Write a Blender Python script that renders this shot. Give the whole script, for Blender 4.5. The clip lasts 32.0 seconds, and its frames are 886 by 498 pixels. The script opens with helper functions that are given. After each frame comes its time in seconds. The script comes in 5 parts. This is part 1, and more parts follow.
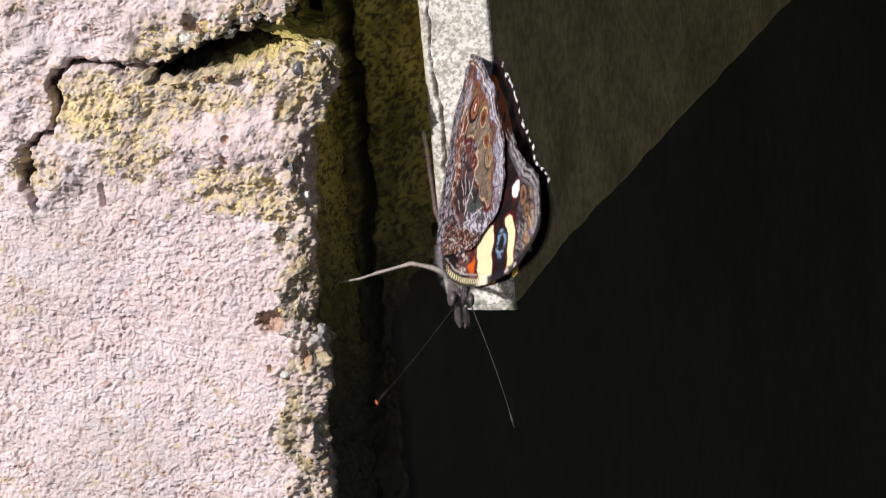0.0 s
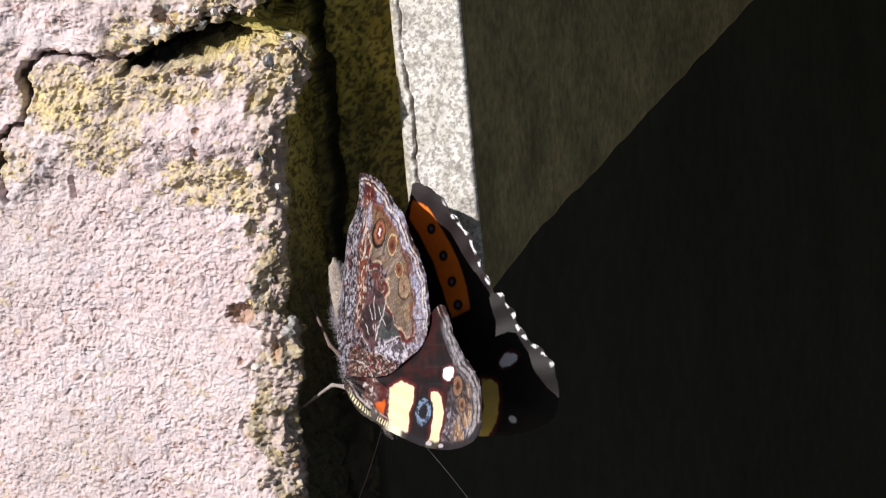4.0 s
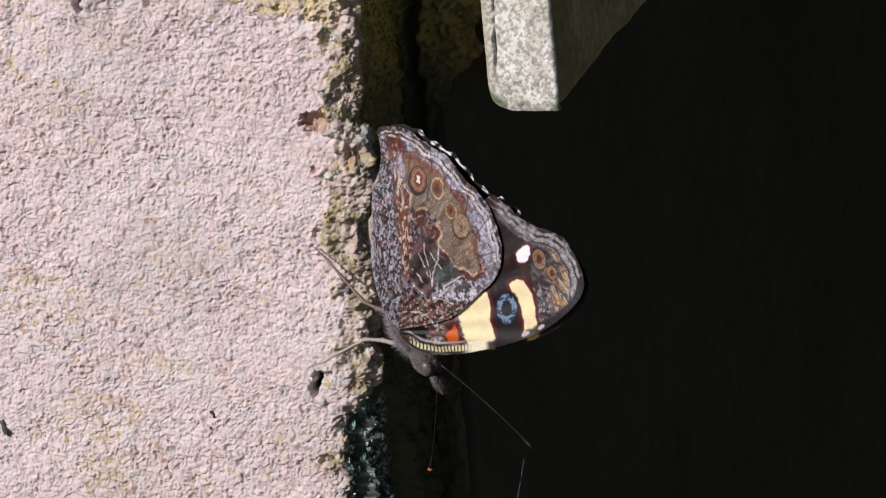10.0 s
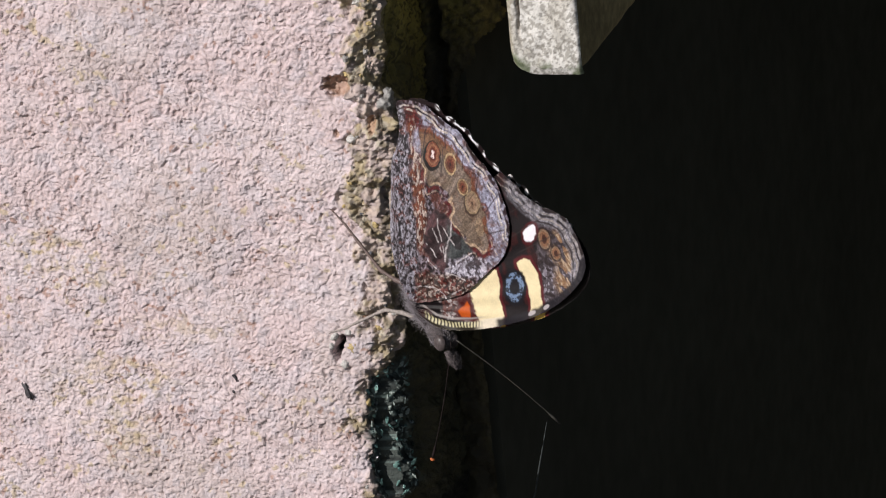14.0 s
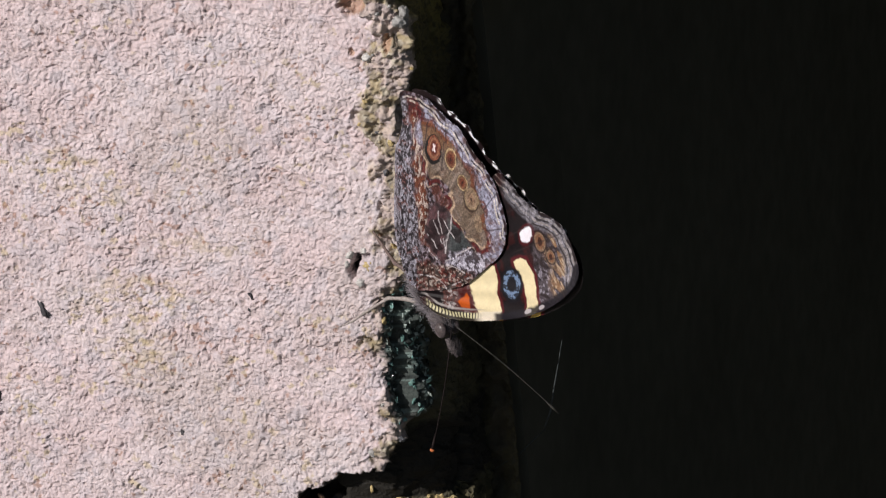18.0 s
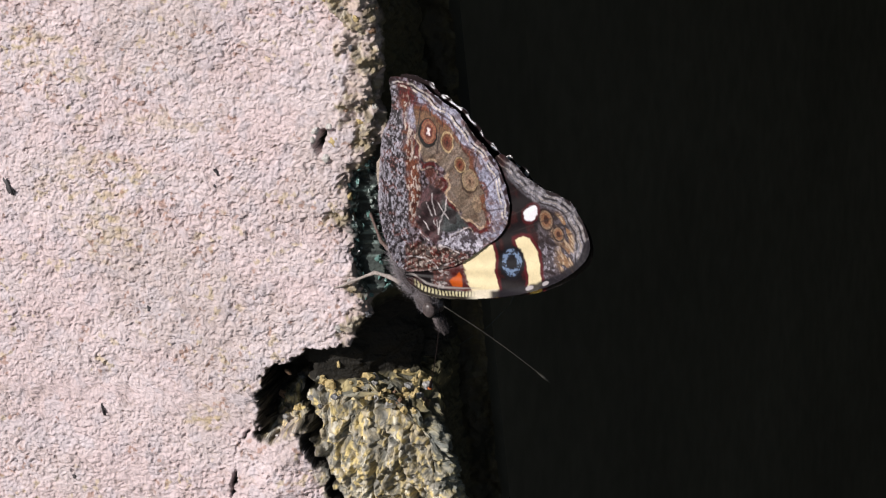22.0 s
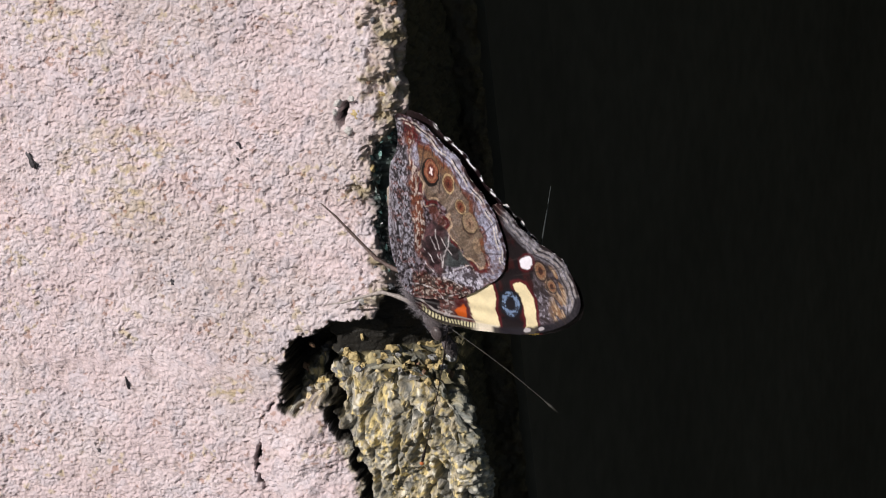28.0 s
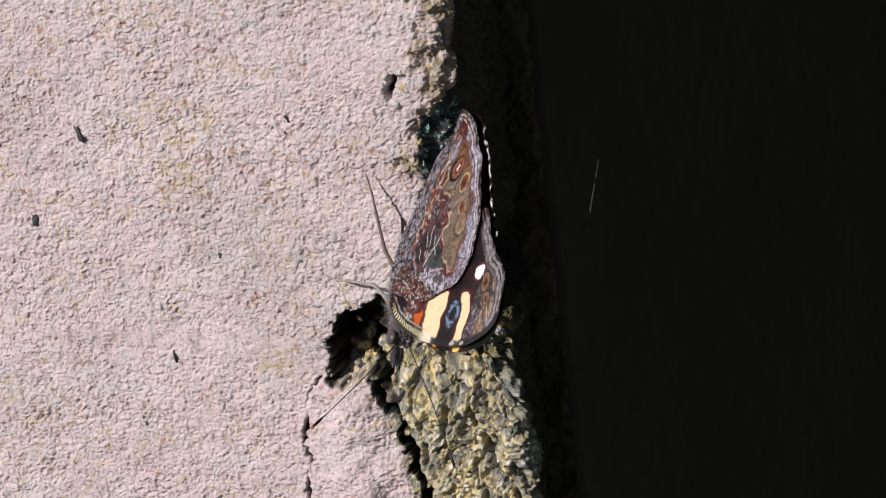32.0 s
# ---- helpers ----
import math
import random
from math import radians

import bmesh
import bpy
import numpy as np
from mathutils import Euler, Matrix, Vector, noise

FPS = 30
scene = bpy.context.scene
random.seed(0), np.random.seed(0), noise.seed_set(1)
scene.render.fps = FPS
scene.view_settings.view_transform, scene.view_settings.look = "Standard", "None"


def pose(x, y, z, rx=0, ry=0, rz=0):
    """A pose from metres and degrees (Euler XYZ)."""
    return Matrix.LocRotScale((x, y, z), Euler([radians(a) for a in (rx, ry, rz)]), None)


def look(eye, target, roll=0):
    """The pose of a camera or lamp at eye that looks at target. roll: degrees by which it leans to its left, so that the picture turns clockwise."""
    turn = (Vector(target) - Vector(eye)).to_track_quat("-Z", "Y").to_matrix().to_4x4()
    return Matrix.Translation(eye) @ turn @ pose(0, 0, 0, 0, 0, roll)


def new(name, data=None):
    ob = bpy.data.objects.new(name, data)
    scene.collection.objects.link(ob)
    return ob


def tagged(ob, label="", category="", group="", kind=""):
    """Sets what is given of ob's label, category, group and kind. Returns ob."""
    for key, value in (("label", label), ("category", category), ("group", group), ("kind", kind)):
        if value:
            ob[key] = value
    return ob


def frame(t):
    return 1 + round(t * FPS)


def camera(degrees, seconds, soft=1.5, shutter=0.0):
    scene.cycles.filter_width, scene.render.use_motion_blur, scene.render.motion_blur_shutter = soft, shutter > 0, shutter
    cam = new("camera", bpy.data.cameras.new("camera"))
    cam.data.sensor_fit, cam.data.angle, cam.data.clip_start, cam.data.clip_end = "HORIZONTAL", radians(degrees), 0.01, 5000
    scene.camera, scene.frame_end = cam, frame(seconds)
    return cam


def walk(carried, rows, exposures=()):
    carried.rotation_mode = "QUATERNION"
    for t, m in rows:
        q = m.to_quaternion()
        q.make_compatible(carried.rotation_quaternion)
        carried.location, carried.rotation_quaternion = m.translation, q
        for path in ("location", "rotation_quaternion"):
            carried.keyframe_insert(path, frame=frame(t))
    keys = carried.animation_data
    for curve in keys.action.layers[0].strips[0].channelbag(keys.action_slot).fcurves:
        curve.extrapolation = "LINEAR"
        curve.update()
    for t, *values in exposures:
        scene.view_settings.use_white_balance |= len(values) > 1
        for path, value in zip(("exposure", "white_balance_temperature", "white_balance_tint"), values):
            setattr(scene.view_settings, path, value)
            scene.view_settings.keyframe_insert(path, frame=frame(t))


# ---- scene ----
# A butterfly walks down the corner of an old painted masonry wall. Plan in millimetres: x along the wall's
# face, z up, y into the depth; the wall's face is the plane y = 0 and its side face runs back at x = -7.
MM = 0.001
EYE = (0.1603, -0.4405, 0.1660)
cam = camera(12.0, 32.0, soft=1.1, shutter=0.4)
walk(cam, [
    (0.0, pose(EYE[0], EYE[1], EYE[2], 73.721, 5.192, 17.471)),
    (0.5, pose(EYE[0], EYE[1], EYE[2], 73.732, 5.151, 17.330)),
    (1.0, pose(EYE[0], EYE[1], EYE[2], 73.685, 5.123, 17.234)),
    (1.5, pose(EYE[0], EYE[1], EYE[2], 73.437, 5.108, 17.198)),
    (2.0, pose(EYE[0], EYE[1], EYE[2], 73.263, 5.088, 17.140)),
    (2.5, pose(EYE[0], EYE[1], EYE[2], 73.236, 5.098, 17.177)),
    (3.0, pose(EYE[0], EYE[1], EYE[2], 73.229, 5.050, 17.015)),
    (3.5, pose(EYE[0], EYE[1], EYE[2], 73.554, 5.041, 16.962)),
    (4.0, pose(EYE[0], EYE[1], EYE[2], 73.580, 5.078, 17.087)),
    (4.2, pose(EYE[0], EYE[1], EYE[2], 73.545, 5.082, 17.110)),
    (4.3, pose(EYE[0], EYE[1], EYE[2], 72.710, 5.092, 17.170)),
    (4.4, pose(EYE[0], EYE[1], EYE[2], 72.570, 5.098, 17.210)),
    (4.5, pose(EYE[0], EYE[1], EYE[2], 72.376, 5.105, 17.247)),
    (6.5, pose(EYE[0], EYE[1], EYE[2], 72.291, 5.183, 17.497)),
    (7.0, pose(EYE[0], EYE[1], EYE[2], 72.174, 5.203, 17.563)),
    (7.5, pose(EYE[0], EYE[1], EYE[2], 72.239, 5.243, 17.688)),
    (8.0, pose(EYE[0], EYE[1], EYE[2], 72.114, 5.233, 17.659)),
    (8.5, pose(EYE[0], EYE[1], EYE[2], 72.274, 5.258, 17.732)),
    (9.0, pose(EYE[0], EYE[1], EYE[2], 72.074, 5.254, 17.725)),
    (9.5, pose(EYE[0], EYE[1], EYE[2], 71.575, 5.309, 17.901)),
    (10.0, pose(EYE[0], EYE[1], EYE[2], 71.066, 5.355, 18.041)),
    (10.5, pose(EYE[0], EYE[1], EYE[2], 70.858, 5.407, 18.194)),
    (11.0, pose(EYE[0], EYE[1], EYE[2], 70.729, 5.415, 18.216)),
    (11.5, pose(EYE[0], EYE[1], EYE[2], 70.679, 5.428, 18.252)),
    (12.0, pose(EYE[0], EYE[1], EYE[2], 70.787, 5.430, 18.259)),
    (12.5, pose(EYE[0], EYE[1], EYE[2], 70.688, 5.461, 18.347)),
    (13.0, pose(EYE[0], EYE[1], EYE[2], 70.601, 5.451, 18.317)),
    (13.5, pose(EYE[0], EYE[1], EYE[2], 70.594, 5.454, 18.325)),
    (15.5, pose(EYE[0], EYE[1], EYE[2], 70.628, 5.466, 18.361)),
    (16.0, pose(EYE[0], EYE[1], EYE[2], 70.585, 5.479, 18.397)),
    (16.5, pose(EYE[0], EYE[1], EYE[2], 70.248, 5.484, 18.404)),
    (17.0, pose(EYE[0], EYE[1], EYE[2], 69.972, 5.517, 18.490)),
    (17.5, pose(EYE[0], EYE[1], EYE[2], 69.705, 5.527, 18.511)),
    (18.0, pose(EYE[0], EYE[1], EYE[2], 69.507, 5.534, 18.525)),
    (18.5, pose(EYE[0], EYE[1], EYE[2], 69.323, 5.565, 18.604)),
    (19.0, pose(EYE[0], EYE[1], EYE[2], 69.344, 5.559, 18.590)),
    (19.5, pose(EYE[0], EYE[1], EYE[2], 69.169, 5.548, 18.445)),
    (20.0, pose(EYE[0], EYE[1], EYE[2], 68.732, 5.532, 18.286)),
    (20.5, pose(EYE[0], EYE[1], EYE[2], 68.380, 5.581, 18.299)),
    (21.0, pose(EYE[0], EYE[1], EYE[2], 68.124, 5.581, 18.190)),
    (21.5, pose(EYE[0], EYE[1], EYE[2], 67.943, 5.603, 18.139)),
    (22.0, pose(EYE[0], EYE[1], EYE[2], 67.761, 5.590, 18.002)),
    (22.5, pose(EYE[0], EYE[1], EYE[2], 67.778, 5.606, 17.937)),
    (23.0, pose(EYE[0], EYE[1], EYE[2], 67.971, 5.655, 17.952)),
    (23.5, pose(EYE[0], EYE[1], EYE[2], 68.075, 5.746, 18.074)),
    (24.0, pose(EYE[0], EYE[1], EYE[2], 68.168, 5.825, 18.167)),
    (24.5, pose(EYE[0], EYE[1], EYE[2], 68.028, 5.896, 18.237)),
    (25.0, pose(EYE[0], EYE[1], EYE[2], 67.892, 5.916, 18.178)),
    (25.5, pose(EYE[0], EYE[1], EYE[2], 67.914, 5.920, 18.085)),
    (26.0, pose(EYE[0], EYE[1], EYE[2], 67.737, 5.962, 18.082)),
    (26.5, pose(EYE[0], EYE[1], EYE[2], 67.406, 6.021, 18.221)),
    (28.5, pose(EYE[0], EYE[1], EYE[2], 67.393, 5.998, 18.164)),
    (29.0, pose(EYE[0], EYE[1], EYE[2], 67.512, 6.015, 18.208)),
    (29.5, pose(EYE[0], EYE[1], EYE[2], 67.312, 6.013, 18.198)),
    (30.0, pose(EYE[0], EYE[1], EYE[2], 67.035, 6.043, 18.266)),
    (30.5, pose(EYE[0], EYE[1], EYE[2], 66.745, 6.120, 18.439)),
    (31.0, pose(EYE[0], EYE[1], EYE[2], 66.726, 6.135, 18.475)),
    (31.5, pose(EYE[0], EYE[1], EYE[2], 66.961, 6.190, 18.612)),
    (32.0, pose(EYE[0], EYE[1], EYE[2], 67.099, 6.255, 18.771)),
], exposures=[(0.0, 0.14), (2.0, 0.26), (4.0, 0.23), (6.5, 0.06), (9.0, -0.12), (16.0, -0.22), (19.0, -0.25), (20.2, -0.12), (22.5, -0.08), (24.0, -0.16), (29.0, -0.14), (32.0, -0.27)])

# ---- light: a low sun from the left behind the viewer, raking the wall's face ----
SUN_ELEVATION, SUN_SIDE = 31.0, 34.0
world = bpy.data.worlds.new("world")
scene.world = world
world.use_nodes = True
wn = world.node_tree
wn.nodes.clear()
w_out, w_bg, w_sky = (wn.nodes.new("ShaderNode" + k) for k in ("OutputWorld", "Background", "TexSky"))
w_sky.sky_type, w_sky.sun_disc = "NISHITA", False
w_sky.sun_elevation, w_sky.sun_rotation = radians(SUN_ELEVATION), radians(180 + SUN_SIDE)
w_bg.inputs["Strength"].default_value = 0.055
wn.links.new(w_sky.outputs[0], w_bg.inputs[0])
wn.links.new(w_bg.outputs[0], w_out.inputs[0])
sun = new("sun", bpy.data.lights.new("sun", "SUN"))
sun.data.energy, sun.data.angle, sun.data.color = 4.95, radians(0.5), (1.0, 0.955, 0.93)
ce, se = math.cos(radians(SUN_ELEVATION)), math.sin(radians(SUN_ELEVATION))
sa, ca = math.sin(radians(SUN_SIDE)), math.cos(radians(SUN_SIDE))
sun.matrix_basis = look((-ce * sa, -ce * ca, se), (0, 0, 0))


# ---- noise on arrays ----
def hash2(i, j, seed):
    h = (i.astype(np.int64) * 374761393 + j.astype(np.int64) * 668265263 + seed * 1442695041) & 0xFFFFFFFF
    h = ((h ^ (h >> 13)) * 1274126177) & 0xFFFFFFFF
    h = ((h ^ (h >> 16)) * 2246822519) & 0xFFFFFFFF
    return ((h ^ (h >> 15)) & 0xFFFF) / 65535.0


def vnoise(x, y, seed=0):
    """Smooth noise from 0 to 1, one cell a unit."""
    i, j = np.floor(x), np.floor(y)
    fx, fy = x - i, y - j
    fx, fy = fx * fx * fx * (fx * (fx * 6 - 15) + 10), fy * fy * fy * (fy * (fy * 6 - 15) + 10)
    a, b = hash2(i, j, seed), hash2(i + 1, j, seed)
    c, d = hash2(i, j + 1, seed), hash2(i + 1, j + 1, seed)
    return (a * (1 - fx) + b * fx) * (1 - fy) + (c * (1 - fx) + d * fx) * fy


def fbm(x, y, octaves=4, seed=0):
    total, weight, amount = 0.0, 0.0, 1.0
    for k in range(octaves):
        c, s = math.cos(.6 + 1.1 * k), math.sin(.6 + 1.1 * k)
        total = total + amount * vnoise((x * c - y * s) * 2 ** k + 17.3 * k, (x * s + y * c) * 2 ** k - 9.1 * k, seed + k)
        weight += amount
        amount *= 0.5
    return total / weight


def cells(x, y, seed=0):
    """Distance to the nearest scattered point, and that point's own random number."""
    i0, j0 = np.floor(x), np.floor(y)
    best, own = np.full(x.shape, 9.0), np.zeros(x.shape)
    for di in (-1, 0, 1):
        for dj in (-1, 0, 1):
            i, j = i0 + di, j0 + dj
            d = np.hypot(i + hash2(i, j, seed) - x, j + hash2(i, j, seed + 7) - y)
            own = np.where(d < best, hash2(i, j, seed + 13), own)
            best = np.minimum(best, d)
    return best, own


def step(a, b, x):
    k = np.clip((x - a) / (b - a), 0, 1)
    return k * k * (3 - 2 * k)


def line_distance(x, z, points):
    best = np.full(x.shape, 1e9)
    for (ax, az), (bx, bz) in zip(points, points[1:]):
        dx, dz = bx - ax, bz - az
        k = np.clip(((x - ax) * dx + (z - az) * dz) / (dx * dx + dz * dz + 1e-9), 0, 1)
        best = np.minimum(best, np.hypot(x - ax - k * dx, z - az - k * dz))
    return best


def area_distance(x, z, points):
    """Signed distance to a closed outline, negative inside."""
    inside = np.zeros(x.shape, bool)
    ring = list(points) + [points[0]]
    for (ax, az), (bx, bz) in zip(ring, ring[1:]):
        cross = (az > z) != (bz > z)
        with np.errstate(divide="ignore", invalid="ignore"):
            inside ^= cross & (x < (bx - ax) * (z - az) / (bz - az + 1e-12) + ax)
    return np.where(inside, -1, 1) * line_distance(x, z, ring)


def smooth_line(points, rounds=2):
    """An outline with its corners cut."""
    for _ in range(rounds):
        ring = list(points) + [points[0]]
        points = [p for (ax, az), (bx, bz) in zip(ring, ring[1:])
                  for p in ((ax * .75 + bx * .25, az * .75 + bz * .25), (ax * .25 + bx * .75, az * .25 + bz * .75))]
    return points


def mix(colour, other, k):
    return colour * (1 - k[..., None]) + np.asarray(other, float) * k[..., None]


def plain(x, colour):
    out = np.empty(x.shape + (3,))
    out[:] = colour
    return out


# ---- materials ----
def material(name, colour=None, rough=0.8, grain=0.15, grain_size=0.4, bump=0.0, bump_size=0.25, metal=0.0, spec=0.5, blotch=0.12):
    """A surface with grain and blotches. Without a colour it takes the mesh's own colour layer. Sizes in millimetres."""
    m = bpy.data.materials.new(name)
    m.use_nodes = True
    t = m.node_tree
    b = t.nodes["Principled BSDF"]
    b.inputs["Roughness"].default_value, b.inputs["Metallic"].default_value = rough, metal
    b.inputs["Specular IOR Level"].default_value = spec
    at = t.nodes.new("ShaderNodeTexCoord")
    last = None
    if colour is None:
        last = t.nodes.new("ShaderNodeAttribute")
        last.attribute_name = "colour"
        last = last.outputs["Color"]
    for size, amount, detail in ((grain_size, grain, 3), (grain_size * 9, blotch, 4)):
        n = t.nodes.new("ShaderNodeTexNoise")
        n.inputs["Scale"].default_value, n.inputs["Detail"].default_value = 1 / (size * MM), detail
        t.links.new(at.outputs["Object"], n.inputs["Vector"])
        r = t.nodes.new("ShaderNodeMapRange")
        r.inputs["From Min"].default_value, r.inputs["From Max"].default_value = 0.3, 0.7
        r.inputs["To Min"].default_value, r.inputs["To Max"].default_value = 1 - amount, 1 + amount
        t.links.new(n.outputs["Fac"], r.inputs["Value"])
        x = t.nodes.new("ShaderNodeMix")
        x.data_type, x.blend_type = "RGBA", "MULTIPLY"
        x.inputs["Factor"].default_value = 1.0
        if last is None:
            x.inputs["A"].default_value = (*colour, 1)
        else:
            t.links.new(last, x.inputs["A"])
        t.links.new(r.outputs[0], x.inputs["B"])
        last = x.outputs["Result"]
    t.links.new(last, b.inputs["Base Color"])
    if bump:
        n = t.nodes.new("ShaderNodeTexNoise")
        n.inputs["Scale"].default_value, n.inputs["Detail"].default_value = 1 / (bump_size * MM), 4
        t.links.new(at.outputs["Object"], n.inputs["Vector"])
        h = t.nodes.new("ShaderNodeBump")
        h.inputs["Strength"].default_value, h.inputs["Distance"].default_value = 1.0, bump * MM
        t.links.new(n.outputs["Fac"], h.inputs["Height"])
        t.links.new(h.outputs[0], b.inputs["Normal"])
    return m


M_WALL = material("painted_masonry", rough=0.75, grain=0.07, grain_size=0.3, bump=0.22, bump_size=0.42, blotch=0.05, spec=0.35)
M_BOARD_EDGE = material("weathered_board_edge", rough=0.85, grain=0.12, grain_size=0.25, bump=0.05, bump_size=0.25)
M_BOARD = material("stained_board", (0.42, 0.335, 0.18), rough=0.8, grain=0.3, grain_size=1.2, bump=0.2, bump_size=1.5, blotch=0.35)
M_DARK = material("dark_enclosure_lining", (0.110, 0.105, 0.080), rough=0.9, grain=0.1, grain_size=15, blotch=0.15)
# a dark tone that stands for the deep shade behind the corner
M_DEEP_SHADE = material("deep_shade_tone", (0.085, 0.082, 0.066), rough=0.95, grain=0.1, grain_size=4, blotch=0.12, spec=0.05)
M_PLAIN_WALL = material("painted_wall_beyond", (0.52, 0.46, 0.46), rough=0.8, grain=0.1, grain_size=1.0, bump=0.3, bump_size=1.0)
M_WING = material("wing_scales", rough=0.5, grain=0.12, grain_size=0.1, blotch=0.06, bump=0.03, bump_size=0.12, spec=0.2)
M_BODY = material("grey_brown_fur", (0.085, 0.07, 0.072), rough=0.9, grain=0.5, grain_size=0.2, bump=0.15, bump_size=0.2)
M_HAIR = material("grey_hair", (0.30, 0.27, 0.29), rough=0.7, grain=0.3, grain_size=0.5)
M_EYE = material("compound_eye", (0.075, 0.06, 0.06), rough=0.35, grain=0.5, grain_size=0.2, spec=0.3)
M_LEG = material("pale_leg", (0.30, 0.26, 0.24), rough=0.6, grain=0.4, grain_size=0.3)
M_LEG_DARK = material("brown_leg", (0.13, 0.09, 0.08), rough=0.6, grain=0.4, grain_size=0.3)
M_ANTENNA = material("antenna", (0.04, 0.038, 0.032), rough=0.6, grain=0.5, grain_size=0.3)
M_FLECK = material("dark_fleck", (0.06, 0.055, 0.06), rough=0.7, grain=0.4, grain_size=0.3)
M_ORANGE = material("orange_speck", (0.42, 0.11, 0.025), rough=0.6, grain=0.2, grain_size=0.3)


# ---- mesh helpers ----
def grid_mesh(name, points, colours=None, flip=False, keep=None, mat=None):
    """A sheet from an array of places (rows, columns, 3) in millimetres, with its colour layer."""
    n, m = points.shape[:2]
    index = np.arange(n * m).reshape(n, m)
    quads = np.stack([index[:-1, :-1], index[:-1, 1:], index[1:, 1:], index[1:, :-1]], -1)
    if keep is not None:
        quads = quads[keep[:-1, :-1] & keep[:-1, 1:] & keep[1:, 1:] & keep[1:, :-1]]
    quads = quads.reshape(-1, 4)
    if flip:
        quads = quads[:, ::-1]
    used, inverse = np.unique(quads, return_inverse=True)
    quads = inverse.reshape(-1, 4)
    verts = points.reshape(-1, 3)[used]
    return raw_mesh(name, verts, quads, None if colours is None else colours.reshape(-1, 3)[used], mat)


def raw_mesh(name, verts, quads, colours, mat):
    me = bpy.data.meshes.new(name)
    me.vertices.add(len(verts))
    me.vertices.foreach_set("co", (np.asarray(verts) * MM).astype(np.float32).ravel())
    me.loops.add(quads.size)
    me.loops.foreach_set("vertex_index", quads.astype(np.int32).ravel())
    me.polygons.add(len(quads))
    me.polygons.foreach_set("loop_start", np.arange(0, quads.size, 4, dtype=np.int32))
    me.polygons.foreach_set("loop_total", np.full(len(quads), 4, np.int32))
    corner = np.asarray(verts)[quads]
    size = np.ptp(corner, axis=1).max(1)
    me.polygons.foreach_set("use_smooth", size < 2.2)
    if colours is not None:
        layer = me.color_attributes.new("colour", "FLOAT_COLOR", "POINT")
        rgba = np.ones((len(verts), 4), np.float32)
        rgba[:, :3] = np.clip(colours, 0, 1)
        layer.data.foreach_set("color", rgba.ravel())
    me.update(calc_edges=True)
    me.materials.append(mat)
    return me


def part(name, bm, mat, parent, label="", smooth=True):
    me = bpy.data.meshes.new(name)
    bm.to_mesh(me)
    bm.free()
    me.materials.append(mat)
    for p in me.polygons:
        p.use_smooth = smooth
    ob = new(name, me)
    ob.parent = parent
    if label:
        ob["label"] = label
    return ob


def child(name, me, parent, label=""):
    ob = new(name, me)
    ob.parent = parent
    if label:
        ob["label"] = label
    return ob


def box(bm, x0, x1, y0, y1, z0, z1, bevel=0.0):
    made = bmesh.ops.create_cube(bm, size=1)["verts"]
    for v in made:
        v.co = Vector(((x0 + x1) / 2 + v.co.x * (x1 - x0), (y0 + y1) / 2 + v.co.y * (y1 - y0), (z0 + z1) / 2 + v.co.z * (z1 - z0))) * MM
    if bevel:
        edges = list({e for v in made for e in v.link_edges})
        bmesh.ops.bevel(bm, geom=edges, offset=bevel * MM, segments=2, affect="EDGES")


def tube(bm, points, radii, sides=8):
    """A tapering limb through places in millimetres."""
    points = [Vector(p) for p in points]
    rings = []
    for k, p in enumerate(points):
        ahead = points[min(k + 1, len(points) - 1)] - points[max(k - 1, 0)]
        q = ahead.to_track_quat("Z", "Y")
        rings.append([bm.verts.new((p + q @ Vector((math.cos(a), math.sin(a), 0)) * radii[k]) * MM)
                      for a in (2 * math.pi * i / sides for i in range(sides))])
    for a, b in zip(rings, rings[1:]):
        for i in range(sides):
            bm.faces.new((a[i], a[(i + 1) % sides], b[(i + 1) % sides], b[i]))
    bm.faces.new(rings[0][::-1])
    bm.faces.new(rings[-1])


def blob(bm, centre, radii, turn=(0, 0, 0), rough=0.0, fine=3, seed=0):
    made = bmesh.ops.create_icosphere(bm, subdivisions=fine, radius=1)["verts"]
    e = Euler([radians(a) for a in turn]).to_matrix()
    for v in made:
        k = 1 + rough * (noise.noise(v.co * 2.3 + Vector((seed * 3.1, 0, 0))))
        v.co = (Vector(centre) + e @ Vector((v.co.x * radii[0] * k, v.co.y * radii[1] * k, v.co.z * radii[2] * k))) * MM


# ---- the corner of the wall ----
EDGE = [(-7.1, 65.4), (-7.3, 60.2), (-7.1, 57.2), (-6.8, 55.8), (-2.6, 54.2), (-2.1, 52.2), (-3.8, 48.4), (-6.0, 44.9), (-6.8, 38.8), (-7.2, 32.0),
        (-7.4, 26.5), (-8.7, 21.6), (-7.1, 18.7), (-7.6, 12.6), (-8.8, 7.6), (-7.9, 2.7), (-8.5, -1.6), (-9.3, -6.7), (-9.1, -11.0),
        (-11.4, -14.0), (-13.2, -17.3), (-14.0, -23.6), (-13.7, -30.3), (-13.4, -34.4), (-15.0, -37.1), (-15.2, -45.0), (-9.6, -46.6), (-6.9, -49.3), (-5.2, -52.5), (-4.7, -59.4), (-4.6, -65.6), (-4.7, -73.4)]
LEFT, RADIUS, DEPTH = -88.0, 2.2, 18.5
